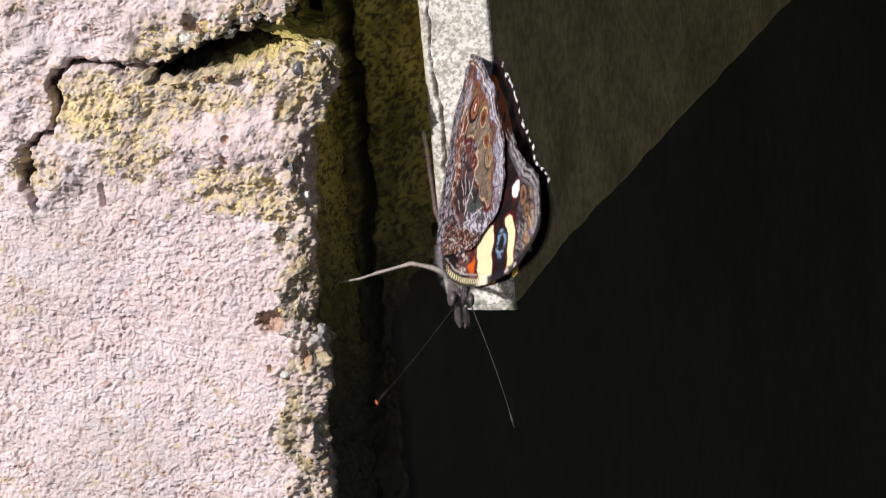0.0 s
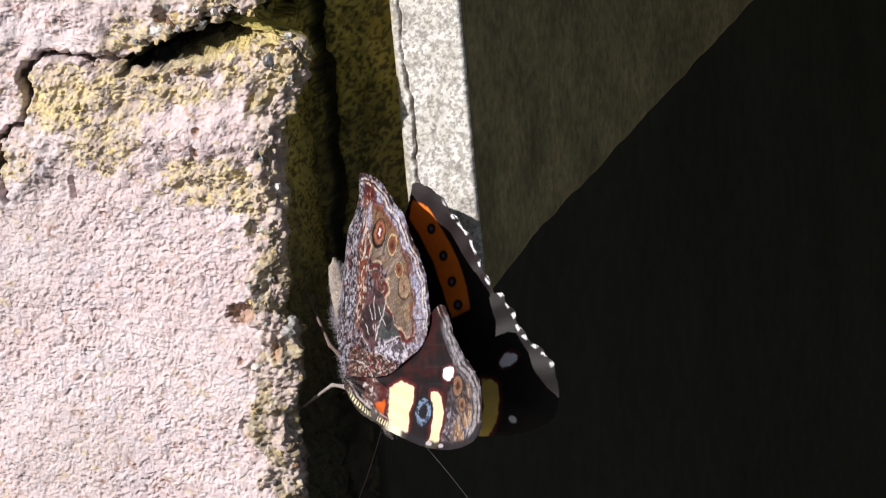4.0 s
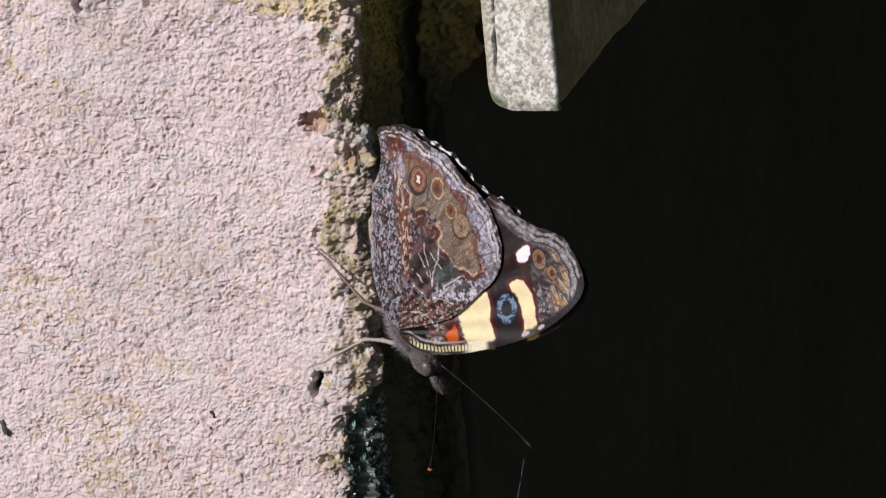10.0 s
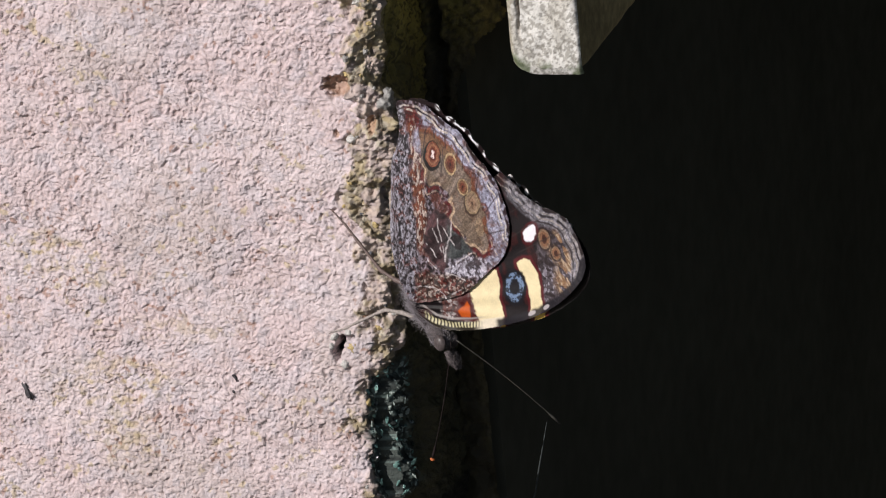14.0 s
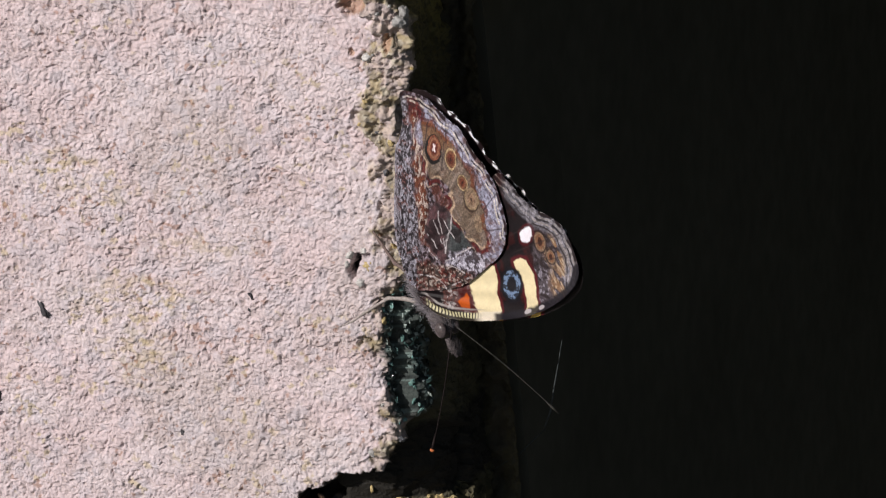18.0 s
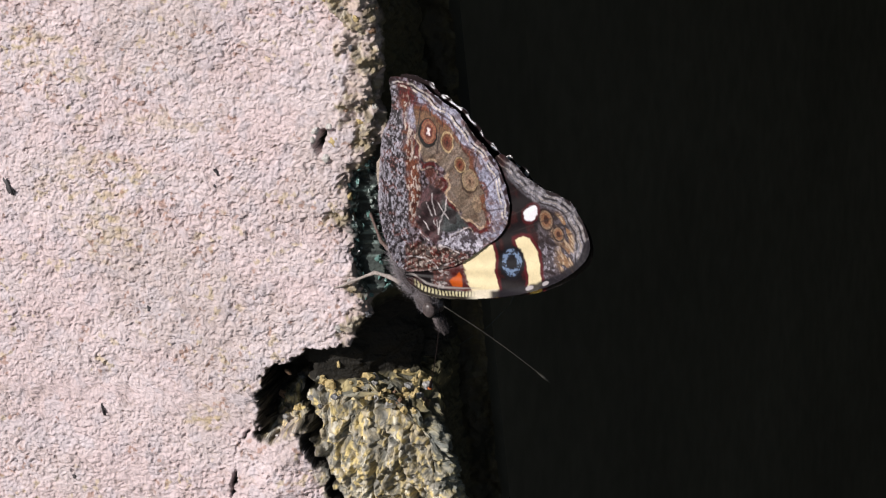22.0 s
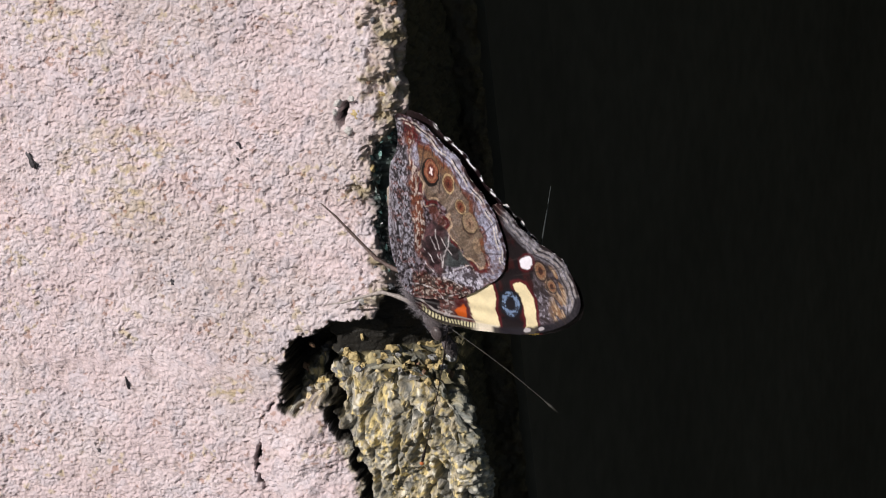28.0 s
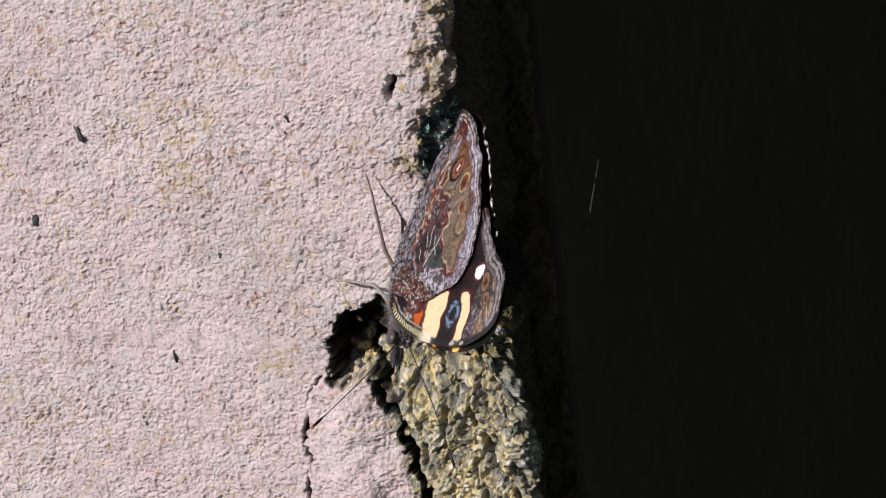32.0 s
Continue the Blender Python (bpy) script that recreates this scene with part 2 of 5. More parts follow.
JOINT_GAP = [(-25.1, 50.8), (-22.2, 53.8), (-15.7, 56.2), (-10.0, 57.8), (-5.7, 58.9), (1.8, 59.2), (19.2, 59.2), (18.7, 54.0), (1.3, 54.5), (-4.1, 54.6), (-8.3, 54.1), (-12.6, 52.4), (-19.8, 51.0)]
CRACK = [(-23.5, 52.1), (-27.8, 52.2), (-31.4, 53.2), (-35.4, 53.2), (-37.6, 51.2), (-37.2, 47.6), (-38.4, 45.4), (-41.6, 42.6), (-43.0, 39.6), (-41.6, 36.2)]
SMALL_CRACK = [(-33.0, 38.2), (-32.8, 36.0)]
NOTCH = [(-7.8, -34.7), (-14.0, -35.5), (-16.3, -38.2), (-20.9, -39.3), (-26.5, -41.7), (-29.2, -46.5), (-29.5, -51.3), (-25.8, -51.1), (-22.2, -48.3), (-19.2, -47.0), (-14.7, -46.4), (-8.8, -45.8), (-4.3, -45.4), (-2.2, -36.5)]
NOTCH_CRACK = [(-25.3, -46.7), (-23.7, -49.7), (-21.3, -54.7), (-19.6, -60.1), (-18.8, -66.3), (-18.9, -73.6)]
LEFT_CRACK = [(-30.8, -50.5), (-32.6, -52.3), (-33.4, -58.0), (-33.9, -67.2), (-34.9, -74.7)]
CHUNK = [(-28.2, -50.6), (-25.6, -47.0), (-21.6, -46.3), (-14.4, -45.6), (-4.1, -45.6), (2.8, -48.0), (-0.1, -76.2), (-18.2, -77.5), (-18.8, -66.3), (-20.5, -57.3), (-23.4, -50.1)]
LICHEN = [((-32.5, 47.8), 7, 5), ((-22.8, 49.4), 12, 3.4), ((-10.0, 51.6), 9, 3.2), ((-16.4, 37.8), 7, 3.6), ((-27.8, 43.0), 6, 5), ((-13.0, 55.6), 7, 2.2), ((-22.0, 55.4), 5, 2.5), ((-11.0, 36.1), 4, 3), ((-41.1, 40.3), 4, 3)]
PITS = [((-13.6, 21.5), 1.8, 1.4, 1.6), ((-16.2, -10.4), 0.7, 0.7, 2.2), ((-16.9, -12.0), 0.6, 0.9, 2.6), ((-16.5, -11.2), 0.55, 0.7, 2.4), ((-14.9, -9.9), .6, .4, 1.2), ((-16.1, 44.2), 0.6, 0.5, 0.7), ((-16.5, 41.6), 0.5, 0.75, 0.7), ((-9.6, 16.8), 0.6, 1.2, 0.9), ((-14.1, 15.7), .4, .6, .5)]
# the last colour is near-black: soil with the shade of holes put in
PAINT, GRIT, YELLOW, MOSS, SOIL_SHADE = (0.615, 0.50, 0.512), (0.29, 0.24, 0.18), (0.54, 0.43, 0.23), (0.44, 0.37, 0.08), (0.014, 0.012, 0.009)
STAINS = [((-46.8, -2.5), 9, 2.0, 0.35), ((-42.6, -16.4), 6, 3.5, 0.5), ((-37.2, -9.6), 12, 2.2, 0.3), ((-45.7, -23.3), 7, 6, 0.4), ((-53.9, 0.3), 6, 3, 0.55), ((-48.8, -17.7), 9, 5, 0.3), ((-36.1, -48.8), 4, 2.2, 0.9)]
RIB = (-13.2, -33.6)
CHUNK_TOP = -45.6
JOINT_Z, LOW_JOINT_Z = 54.4, -41.9
edge_z = np.array([p[1] for p in EDGE])[::-1]
edge_x = np.array([p[0] for p in EDGE])[::-1]
assert (np.diff(edge_z) > 0).all()


def wall_part(name, z_low, z_high, cell, parent, label):
    """One course of the wall: its face, the worn corner and the side face, as one rough skin."""
    zs = np.arange(round(z_low / cell), round(z_high / cell) + 1) * cell
    front = np.linspace(0, 1, int(78 / cell))
    arc = np.linspace(0, 1, 26)[1:]
    side = np.linspace(0, 1, 90)[1:]
    Z = np.repeat(zs[:, None], len(front) + len(arc) + len(side), 1)
    xe = np.interp(zs, edge_z, edge_x)[:, None]
    xe = xe + 0.5 * (fbm(zs * .55, zs * 0, 3, 5) - .5)[:, None]
    r = RADIUS
    back = step(0, .5, side)
    X = np.concatenate([LEFT + (xe - r - LEFT) * front, xe - r + r * np.sin(arc * math.pi / 2), xe * (1 - back) + (-7.2 - 1.0 * side) * back], 1)
    base = xe * 0
    Y = np.concatenate([base + front * 0, base + r * (1 - np.cos(arc * math.pi / 2)), base + r + side * (DEPTH - r)], 1)
    turn = np.concatenate([front * 0, arc, side * 0 + 1])[None, :] * math.pi / 2
    NX, NY = np.sin(turn) + Z * 0, -np.cos(turn) + Z * 0
    S = np.concatenate([LEFT + (xe - r - LEFT) * front, xe - r + r * arc * 1.57, xe + side * DEPTH + r * .57], 1)
    # how bare the surface is: worn grit along the corner and at the joints, paint elsewhere
    ragged = fbm(S * .45, Z * .45, 4, 11)
    from_edge = xe - S
    wide = np.interp(zs, [-75, -52, -46, -20, -12, 5, 20, 30, 45, 52, 60], [2.5, 2.5, 1.0, 1.2, 3.2, 5.0, 4.6, 4.0, 4.6, 6, 6])[:, None]
    bare = step(0.10, -0.08, (from_edge - wide) / 6 - (ragged - .5) * 1.1) * step(9, 5, from_edge)
    gap = area_distance(S, Z, JOINT_GAP) + (ragged - .5) * 2.2 + (fbm(S * 1.6, Z * 1.6, 3, 13) - .5) * 1.2
    notch = area_distance(S, Z, NOTCH) + (ragged - .5) * 1.8 + (fbm(S * 1.6, Z * 1.6, 3, 13) - .5) * 1.4
    chunk = area_distance(S, Z, CHUNK) + (ragged - .5) * 1.6
    # cracks wander: their lines are bent sideways, their width swells and closes
    bend_s = S + 2.6 * (fbm(S * .5, Z * .5, 3, 14) - .5) + .4 * (fbm(S * 1.7, Z * 1.7, 2, 15) - .5)
    bend_z = Z + 2.6 * (fbm(S * .5, Z * .5, 3, 16) - .5) + .4 * (fbm(S * 1.7, Z * 1.7, 2, 17) - .5)
    swell = fbm(S * .35, Z * .35, 3, 18) - .5
    crack = line_distance(bend_s, bend_z, CRACK) - .12 - swell * 1.1
    notch_crack = line_distance(bend_s, bend_z, NOTCH_CRACK) - .1 - swell * 1.4
    left_crack = line_distance(bend_s, bend_z, LEFT_CRACK) - swell * .9
    small_crack = line_distance(S, Z, SMALL_CRACK) + (ragged - .5) * .9
    lichen = S * 0
    for (cx, cz), a, b in LICHEN:
        lichen = np.maximum(lichen, 1 - np.hypot((S - cx) / a, (Z - cz) / b))
    lichen = step(0.0, 0.30, lichen + (fbm(S * .8, Z * .8, 4, 23) - .5) * 1.4) * step(0, .15, lichen)
    bare = np.maximum.reduce([bare * step(-.5, .5, chunk), .22 * step(0.3, -0.6, chunk), step(.5, .1, notch), step(.5, .1, gap)])
    knob_0 = step(.45, .75, np.exp(-((S - -17.1) / 11) ** 2 - ((Z - 43.9) / 3.0) ** 2) + (ragged - .5) * .5)
    bare = np.maximum(bare, lichen * 0.35) * (1 - knob_0)
    joint_zone = step(7, 2, np.abs(gap)) * step(-37.8, -25.1, S)
    bare = np.maximum(bare, joint_zone * step(.42, .58, fbm(S * .35, Z * .6, 3, 31)))
    # relief
    lace_1 = step(.3, .05, np.abs(2 * fbm(S * 2.0, Z * 2.0, 1, 109) - 1))
    plaster = fbm(S * .5, Z * .5, 3, 41)
    warp_s, warp_z = S + 1.5 * (fbm(S * 1.0, Z * 1.0, 2, 43) - .5), Z + 1.5 * (fbm(S * 1.0, Z * 1.0, 2, 44) - .5)
    grain_1, own = cells(warp_s * 1.8, warp_z * 1.8, 3)
    grain_2, own_2 = cells(warp_s * 3.0 + .4, warp_z * 3.0, 5)
    dome_1 = np.sqrt(np.clip(1 - (grain_1 / .8) ** 2, 0, 1)) * (.2 + .8 * own)
    dome_2 = np.sqrt(np.clip(1 - (grain_2 / .8) ** 2, 0, 1)) * (.2 + .8 * own_2)
    fine = fbm(S * 2.0, Z * 2.0, 2, 47)
    crease_2 = np.clip(1 - np.abs(2 * fbm(warp_s * 1.2 + 4, warp_z * 1.9 + .5 * warp_s, 2, 50) - 1) * 5, 0, 1)
    crease = np.clip(1 - np.abs(2 * fbm(warp_s * .6, warp_z * 1.1 + .25 * warp_s, 3, 49) - 1) * 7, 0, 1) * step(.42, .58, fbm(S * .35, Z * .45, 3, 52))
    broad = fbm(S * .06, Z * .06, 3, 51)
    worn = step(.3, .6, fbm(S * .12, Z * .14, 3, 53))
    relief = (plaster - .5) * .35 + (dome_1 * .19 + dome_2 * .13) * (.55 + .45 * worn) - crease * .30 * (.35 + .65 * worn) - crease_2 * .22 + (fine - .5) * .16 + (broad - .5) * .9
    stones, stone_own = cells(S * .62 + 1.5 * (ragged - .5), Z * .62, 61)
    flow = 1 - np.abs(2 * fbm(S * .42, Z * .26, 3, 69) - 1)
    grit = (fbm(S * .6, Z * .6, 4, 67) - .5) * 2.2 + 1.5 * (flow - .6) + (dome_1 - .3) * .35 + (.45 - stones) * .35 * step(.25, .6, stone_own) + (dome_2 - .3) * .3 + (fbm(S * 3.2, Z * 3.2, 2, 71) - .5) * .45
    on_side = step(1.0, 4.0, Y)
    mossy = (fbm(Y * .5, Z * .5, 4, 73) - .5) * 1.6 + (fbm(Y * 1.6, Z * 1.6, 3, 79) - .5) * .5
    lump = relief * (1 - bare) * (1 - .75 * step(.5, -1, chunk)) + (grit - .25) * bare + lichen * (lace_1 - .4) * .3
    near_joint = step(24, 8, np.abs(Z - JOINT_Z + 4)) * (1 - on_side)
    lump = lump + near_joint * (2.2 * (fbm(S * .16, Z * .22, 3, 55) - .5) + 1.0 * (fbm(S * .55, Z * .55, 2, 57) - .5))
    lump = lump * (1 - on_side) + (mossy + grit * .35 - .6) * on_side
    rib = step(RIB[1], RIB[1] + 3, Z) * step(RIB[0], RIB[0] - 5, Z)
    rib = rib * np.exp(-((Y - 3.4 - 1.0 * (fbm(Z * .2, Z * 0, 2, 86) - .5)) / 2.0) ** 2) * np.concatenate([front * 0, arc * 0, side * 0 + 1])[None, :]
    rubble, rubble_own = cells(Y * .95 + 2 * (ragged - .5), Z * .95, 90)
    lump = lump + rib * (1.5 + 2.6 * fbm(Y * .3, Z * .3, 3, 88) + 1.7 * (.6 - rubble) * rubble_own + 1.2 * (fbm(Y * 1.4, Z * 1.4, 2, 92) - .5))
    knob = np.exp(-((S - -16.4) / 11) ** 2 - ((Z - 43.9) / 3.0) ** 2) * (1 - on_side)
    lump = lump + 1.5 * knob + 1.2 * np.exp(-((S - -33.3) / 9) ** 2 - ((Z - 44.4) / 5.0) ** 2) * (plaster - .2)
    crags, crag_own = cells(warp_s * .24 + .4 * plaster, warp_z * .17 + .3 * plaster, 89)
    ridge_1 = 1 - np.abs(2 * fbm(S * .17 + .3 * plaster, Z * .13, 2, 83) - 1)
    grit_1 = np.abs(2 * fbm(warp_s * 1.1, warp_z * 1.0, 3, 86) - 1)
    ridge_2 = 1 - np.abs(2 * fbm(warp_s * .7, warp_z * .6, 3, 84) - 1)
    lump = lump + step(0, 4, -chunk) * (2.2 * (ridge_1 - .62) + 1.2 * (ridge_2 - .6) + .7 * (.5 - crags) * crag_own + 1.0 * (grit_1 - .3) + .45 * (fbm(S * 3.2, Z * 3.2, 2, 87) - .5))
    # grooves down the bare stone, and the bulging painted block beside it
    groove = np.clip(1 - np.abs(2 * fbm(S * .32 + .08 * Z, Z * .16, 3, 145) - 1) * 6, 0, 1) * step(.5, -1.5, chunk)
    lump = lump - 1.3 * groove
    block = np.exp(-((S - -25.9) / 5.5) ** 2) * step(-49.9, -53.0, Z) * step(-1.0, 1.5, chunk) * (1 - on_side)
    lump = lump + block * (1.3 + 1.8 * (fbm(S * .3, Z * .25, 2, 147) - .5))
    ledge = line_distance(S, Z, [(-26.2, 50.3), (-19.8, 50.9), (-12.6, 52.3), (-8.3, 54.0), (-4.2, 54.3), (2.7, 54.3)])
    depth = np.minimum(11 * step(.2, -.35, gap), 3.2 * ledge)
    # the broken lower stone slopes forward from the back of the hole to the face
    slope = np.clip((CHUNK_TOP - Z) / 9, 0, 1)
    in_chunk = step(1.5, -1.0, chunk)
    depth = depth + step(.25, -.4, np.minimum(notch, chunk + .3)) * (7.0 * (1 - slope) ** 1.2 * (1 - .65 * in_chunk * np.minimum(1, turn / .8)) + 2.0 * (1 - in_chunk))
    depth = depth + 2.3 * step(.75, -.10, crack) + 3.2 * step(.55, .1, notch_crack) + 1.8 * step(.32, .05, left_crack) + 1.0 * step(.45, .1, small_crack)
    pit_red = S * 0
    for (cx, cz), a, b, deep in PITS:
        k = step(1.12, .6, np.hypot((S - cx) / a, (Z - cz) / b) + (fine - .5) * .6)
        depth, pit_red = depth + deep * k, np.maximum(pit_red, k)
    lump = lump - depth * (1 - on_side * .75)
    # colour
    C = np.empty(S.shape + (3,))
    C[:] = PAINT
    C = mix(C, (0.50, 0.44, 0.43), step(.5, .75, broad) * .5)
    C = mix(C, (0.66, 0.58, 0.60), step(.45, .7, fbm(S * .11, Z * .2, 3, 95)) * .5)
    for (cx, cz), a, b, much in STAINS:
        k = step(0, .8, 1 - np.hypot((S - cx) / a, (Z - cz) / b) + (fbm(S * .5, Z * .9, 4, 99) - .5) * 1.2)
        C = mix(C, (0.46, 0.36, 0.22), np.clip(k * much * 1.7, 0, 1) * step(.42, .62, fbm(S * 1.2, Z * 1.6, 3, 101)) * .9)
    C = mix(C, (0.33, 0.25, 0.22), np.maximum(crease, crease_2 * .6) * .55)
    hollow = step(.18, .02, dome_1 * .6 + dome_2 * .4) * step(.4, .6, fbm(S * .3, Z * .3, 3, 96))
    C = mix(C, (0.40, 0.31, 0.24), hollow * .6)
    C = mix(C, (0.50, 0.47, 0.52), step(.55, .7, fbm(S * .5, Z * .5, 3, 97)) * .35)
    C = mix(C, (0.50, 0.40, 0.24), step(.70, .78, fbm(S * .9, Z * .9, 3, 98)) * step(.45, .6, fbm(S * .1, Z * .1, 2, 100)) * .6)
    C = mix(C, (0.30, 0.15, 0.09), step(.74, .80, fbm(S * 1.3, Z * 1.3, 2, 102)) * step(.5, .6, fbm(S * .25, Z * .25, 2, 104)) * .6)
    G = np.empty(S.shape + (3,))
    G[:] = GRIT
    _, speck = cells(S * 2.1 + 2 * (ragged - .5), Z * 2.1, 63)
    G = mix(G, (0.52, 0.47, 0.38), step(.66, .84, speck) * .7)
    G = mix(G, (0.11, 0.10, 0.10), step(.3, .12, speck) * .5)
    G = mix(G, (0.15, 0.115, 0.075), step(.48, .64, fbm(S * .8, Z * .6, 3, 65)) * .6)
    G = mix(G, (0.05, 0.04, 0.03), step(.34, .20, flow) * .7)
    yellowed = np.interp(zs, [-70, -52, -46, -40, 25, 40, 60], [.8, .8, .35, .35, .5, .8, .9])[:, None]
    G = mix(G, YELLOW, step(.45, .62, fbm(S * 1.5, Z * 1.5, 3, 103)) * yellowed * .8)
    on_chunk = step(1.5, .6, chunk)
    K = np.empty(S.shape + (3,))
    K[:] = (0.43, 0.37, 0.26)
    K = mix(K, (0.66, 0.52, 0.23), step(.44, .56, fbm(S * 2.1, Z * 2.1, 2, 115)) * .9)
    K = mix(K, (0.27, 0.27, 0.27), step(.52, .64, fbm(S * .9 + 7, Z * .8, 4, 117)) * .65)
    K = mix(K, (0.70, 0.66, 0.56), step(.80, .88, speck) * .8)
    K = mix(K, (0.10, 0.10, 0.085), step(.56, .66, fbm(S * 2.4 + 5, Z * 2.4, 2, 119)) * .75)
    K = mix(K, (0.20, 0.23, 0.22), step(-.5, 1.5, S - np.interp(Z, edge_z, edge_x) + 1.5) * .5)
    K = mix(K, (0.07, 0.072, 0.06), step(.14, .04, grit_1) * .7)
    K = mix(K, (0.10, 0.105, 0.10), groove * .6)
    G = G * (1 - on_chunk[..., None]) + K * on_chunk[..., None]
    coat = step(.42, .58, fbm(S * .55 + 3, Z * .55, 4, 105)) * step(.5, -.5, -chunk) * .5
    G = mix(G, PAINT, coat)
    lace = step(.22, .08, np.abs(2 * fbm(warp_s * 2.0, warp_z * 2.0, 1, 107) - 1))
    crust = step(.52, .66, fbm(S * .9, Z * .9, 3, 106))
    skin = np.maximum(bare, on_chunk)[..., None]
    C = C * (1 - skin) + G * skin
    thick = step(.35, .7, np.exp(-((S - -32.5) / 5) ** 2 - ((Z - 48.1) / 3.5) ** 2) + (ragged - .5) * .6)
    C = mix(C, (0.42, 0.34, 0.28), lichen * (1 - knob_0) * .85 * step(.3, .6, fbm(S * 1.2, Z * 1.2, 3, 108)))
    C = mix(C, (0.30, 0.26, 0.23), lichen * (1 - knob_0) * .8 * step(.56, .66, fbm(S * 1.4, Z * 1.4, 3, 110)))
    C = mix(C, (0.66, 0.53, 0.25), lichen * (1 - knob_0) * np.maximum(lace * .9, np.maximum(crust * .3, thick * .5 * step(.35, .5, fbm(S * 1.8, Z * 1.8, 2, 112)))))
    C = mix(C, (0.40, 0.25, 0.17), step(.1, .6, pit_red) * .8 * step(5, 15, Z))
    # holes and cracks go near-black: dirt with their shade painted in
    dirt_shade = np.maximum.reduce([step(.45, .2, gap) * step(.8, 1.6, ledge), step(.45, .2, notch) * step(.6, 1.5, chunk), step(.75, .5, notch_crack), step(.3, .12, left_crack), step(1.9, 2.6, depth) * step(.6, 1.5, chunk)])
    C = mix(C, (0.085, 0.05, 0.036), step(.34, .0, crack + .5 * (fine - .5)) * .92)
    C = mix(C, SOIL_SHADE, dirt_shade * .97)
    C = mix(C, (0.58, 0.47, 0.19), step(.3, -.2, gap) * step(3.4, .9, ledge + 2 * (ragged - .5)) * step(-20.4, -10.4, S) * .8)
    C = mix(C, (0.10, 0.09, 0.03), step(.3, -.3, notch) * (1 - on_chunk) * step(.4, .7, ragged) * .8)
    side = np.empty(S.shape + (3,))
    side[:] = MOSS
    side = mix(side, (0.20, 0.17, 0.035), step(.48, .62, fbm(Y * .3, Z * .2, 3, 114)) * .8)
    side = mix(side, (0.06, 0.052, 0.014), step(.52, .60, fbm(Y * 2.4, Z * 2.4, 2, 113)) * .85)
    side = mix(side, (0.42, 0.36, 0.09), step(.55, .7, fbm(Y * .9, Z * .9, 4, 127)) * .7)
    # the side face's colour falls to near-black towards the bottom
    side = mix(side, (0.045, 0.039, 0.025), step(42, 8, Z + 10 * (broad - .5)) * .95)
    worn_side = on_chunk * step(9, 3, Y)
    side = side * (1 - worn_side[..., None]) + K * .8 * worn_side[..., None]
    # dark stone; its paler teal patches are glints painted into the colour
    glint_stone = mix(mix(plain(S, (0.06, 0.072, 0.066)), (0.20, 0.26, 0.24), step(.57, .65, fbm(Y * 4.5 + .5 * Z, Z * 1.2 + .6 * Y, 3, 116))), (0.02, 0.024, 0.024), step(.48, .40, fbm(Y * 1.2, Z * .6, 2, 118)) * .8)
    side = side * (1 - rib[..., None]) + glint_stone * rib[..., None]
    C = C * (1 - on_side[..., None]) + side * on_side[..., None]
    # the paint ends sharply where the dark stone behind the corner begins
    broken = step(RIB[0], RIB[0] - 3, Z + 2 * (ragged - .5)) * step(-33.0, -31.0, Z)
    broken = (broken * step(.5, .9, Y + .8 * (fine - .5)) * step(7, 4, Y))[..., None]
    C = C * (1 - broken) + glint_stone * broken
    # the hole's side parts are blackened as well, in place of shade
    C = mix(C, SOIL_SHADE, step(-33.5, -35, Z) * step(CHUNK_TOP + 1.2, CHUNK_TOP + 1.8, Z + .8 * (ragged - .5)) * step(.4, .8, Y) * .97)
    C = mix(C, SOIL_SHADE, step(.6, .2, notch) * step(.6, 1.5, chunk) * .97)
    P = np.stack([X + NX * lump, Y + NY * lump, Z], -1)
    # broken faces inside the holes are rough as well
    inner = step(.6, 2.0, depth) * (1 - .5 * on_side)
    P[..., 0] += inner * 1.1 * (fbm(S * .9 + 5, depth * .9 + Z * .9, 3, 141) - .5)
    P[..., 2] += inner * 1.3 * (fbm(S * .9, depth * .9 + Z * .9, 3, 143) - .5)
    # the top of the broken lump is crumbly right back into the hole
    crumbly = on_chunk * step(CHUNK_TOP + 2.2, CHUNK_TOP + 1.4, Z) * step(CHUNK_TOP - 6, CHUNK_TOP - 3, Z) * step(.05, .2, turn)
    px, py = P[..., 0].copy(), P[..., 1].copy()
    crumb = fbm(px * .75 + .5 * Z, py * .75, 3, 151)
    P[..., 2] += crumbly * (2.6 * (crumb - .5) + .9 * (fbm(px * 1.9, py * 1.9 + Z, 2, 153) - .5))
    P[..., 1] -= crumbly * 1.6 * (fbm(px * .9 + 3, py * .5 + Z * .9, 3, 155) - .45)
    C = mix(C, (0.52, 0.42, 0.20), crumbly * step(.5, .6, fbm(px * 1.1, py * 1.1 + Z, 3, 157)) * .8)
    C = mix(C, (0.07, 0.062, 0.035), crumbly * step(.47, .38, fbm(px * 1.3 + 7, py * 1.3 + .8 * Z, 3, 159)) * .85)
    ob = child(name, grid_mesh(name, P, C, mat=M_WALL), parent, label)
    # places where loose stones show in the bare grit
    rows, cols = np.nonzero((bare > .8) & (on_side < .3) & (dirt_shade < .1) & (S > -70))
    pick = np.random.RandomState(3).permutation(len(rows))
    spots = []
    for k in pick:
        p = P[rows[k], cols[k]]
        if all(abs(p[0] - q[0]) + abs(p[2] - q[2]) > 1.8 for q in spots):
            spots.append(p)
        if len(spots) >= 45:
            break
    # and where crumbs lie on the broken lump
    rows, cols = np.nonzero((crumbly > .6) & (P[..., 1] < 8) & (Z > CHUNK_TOP - 2.5))
    crumbs = []
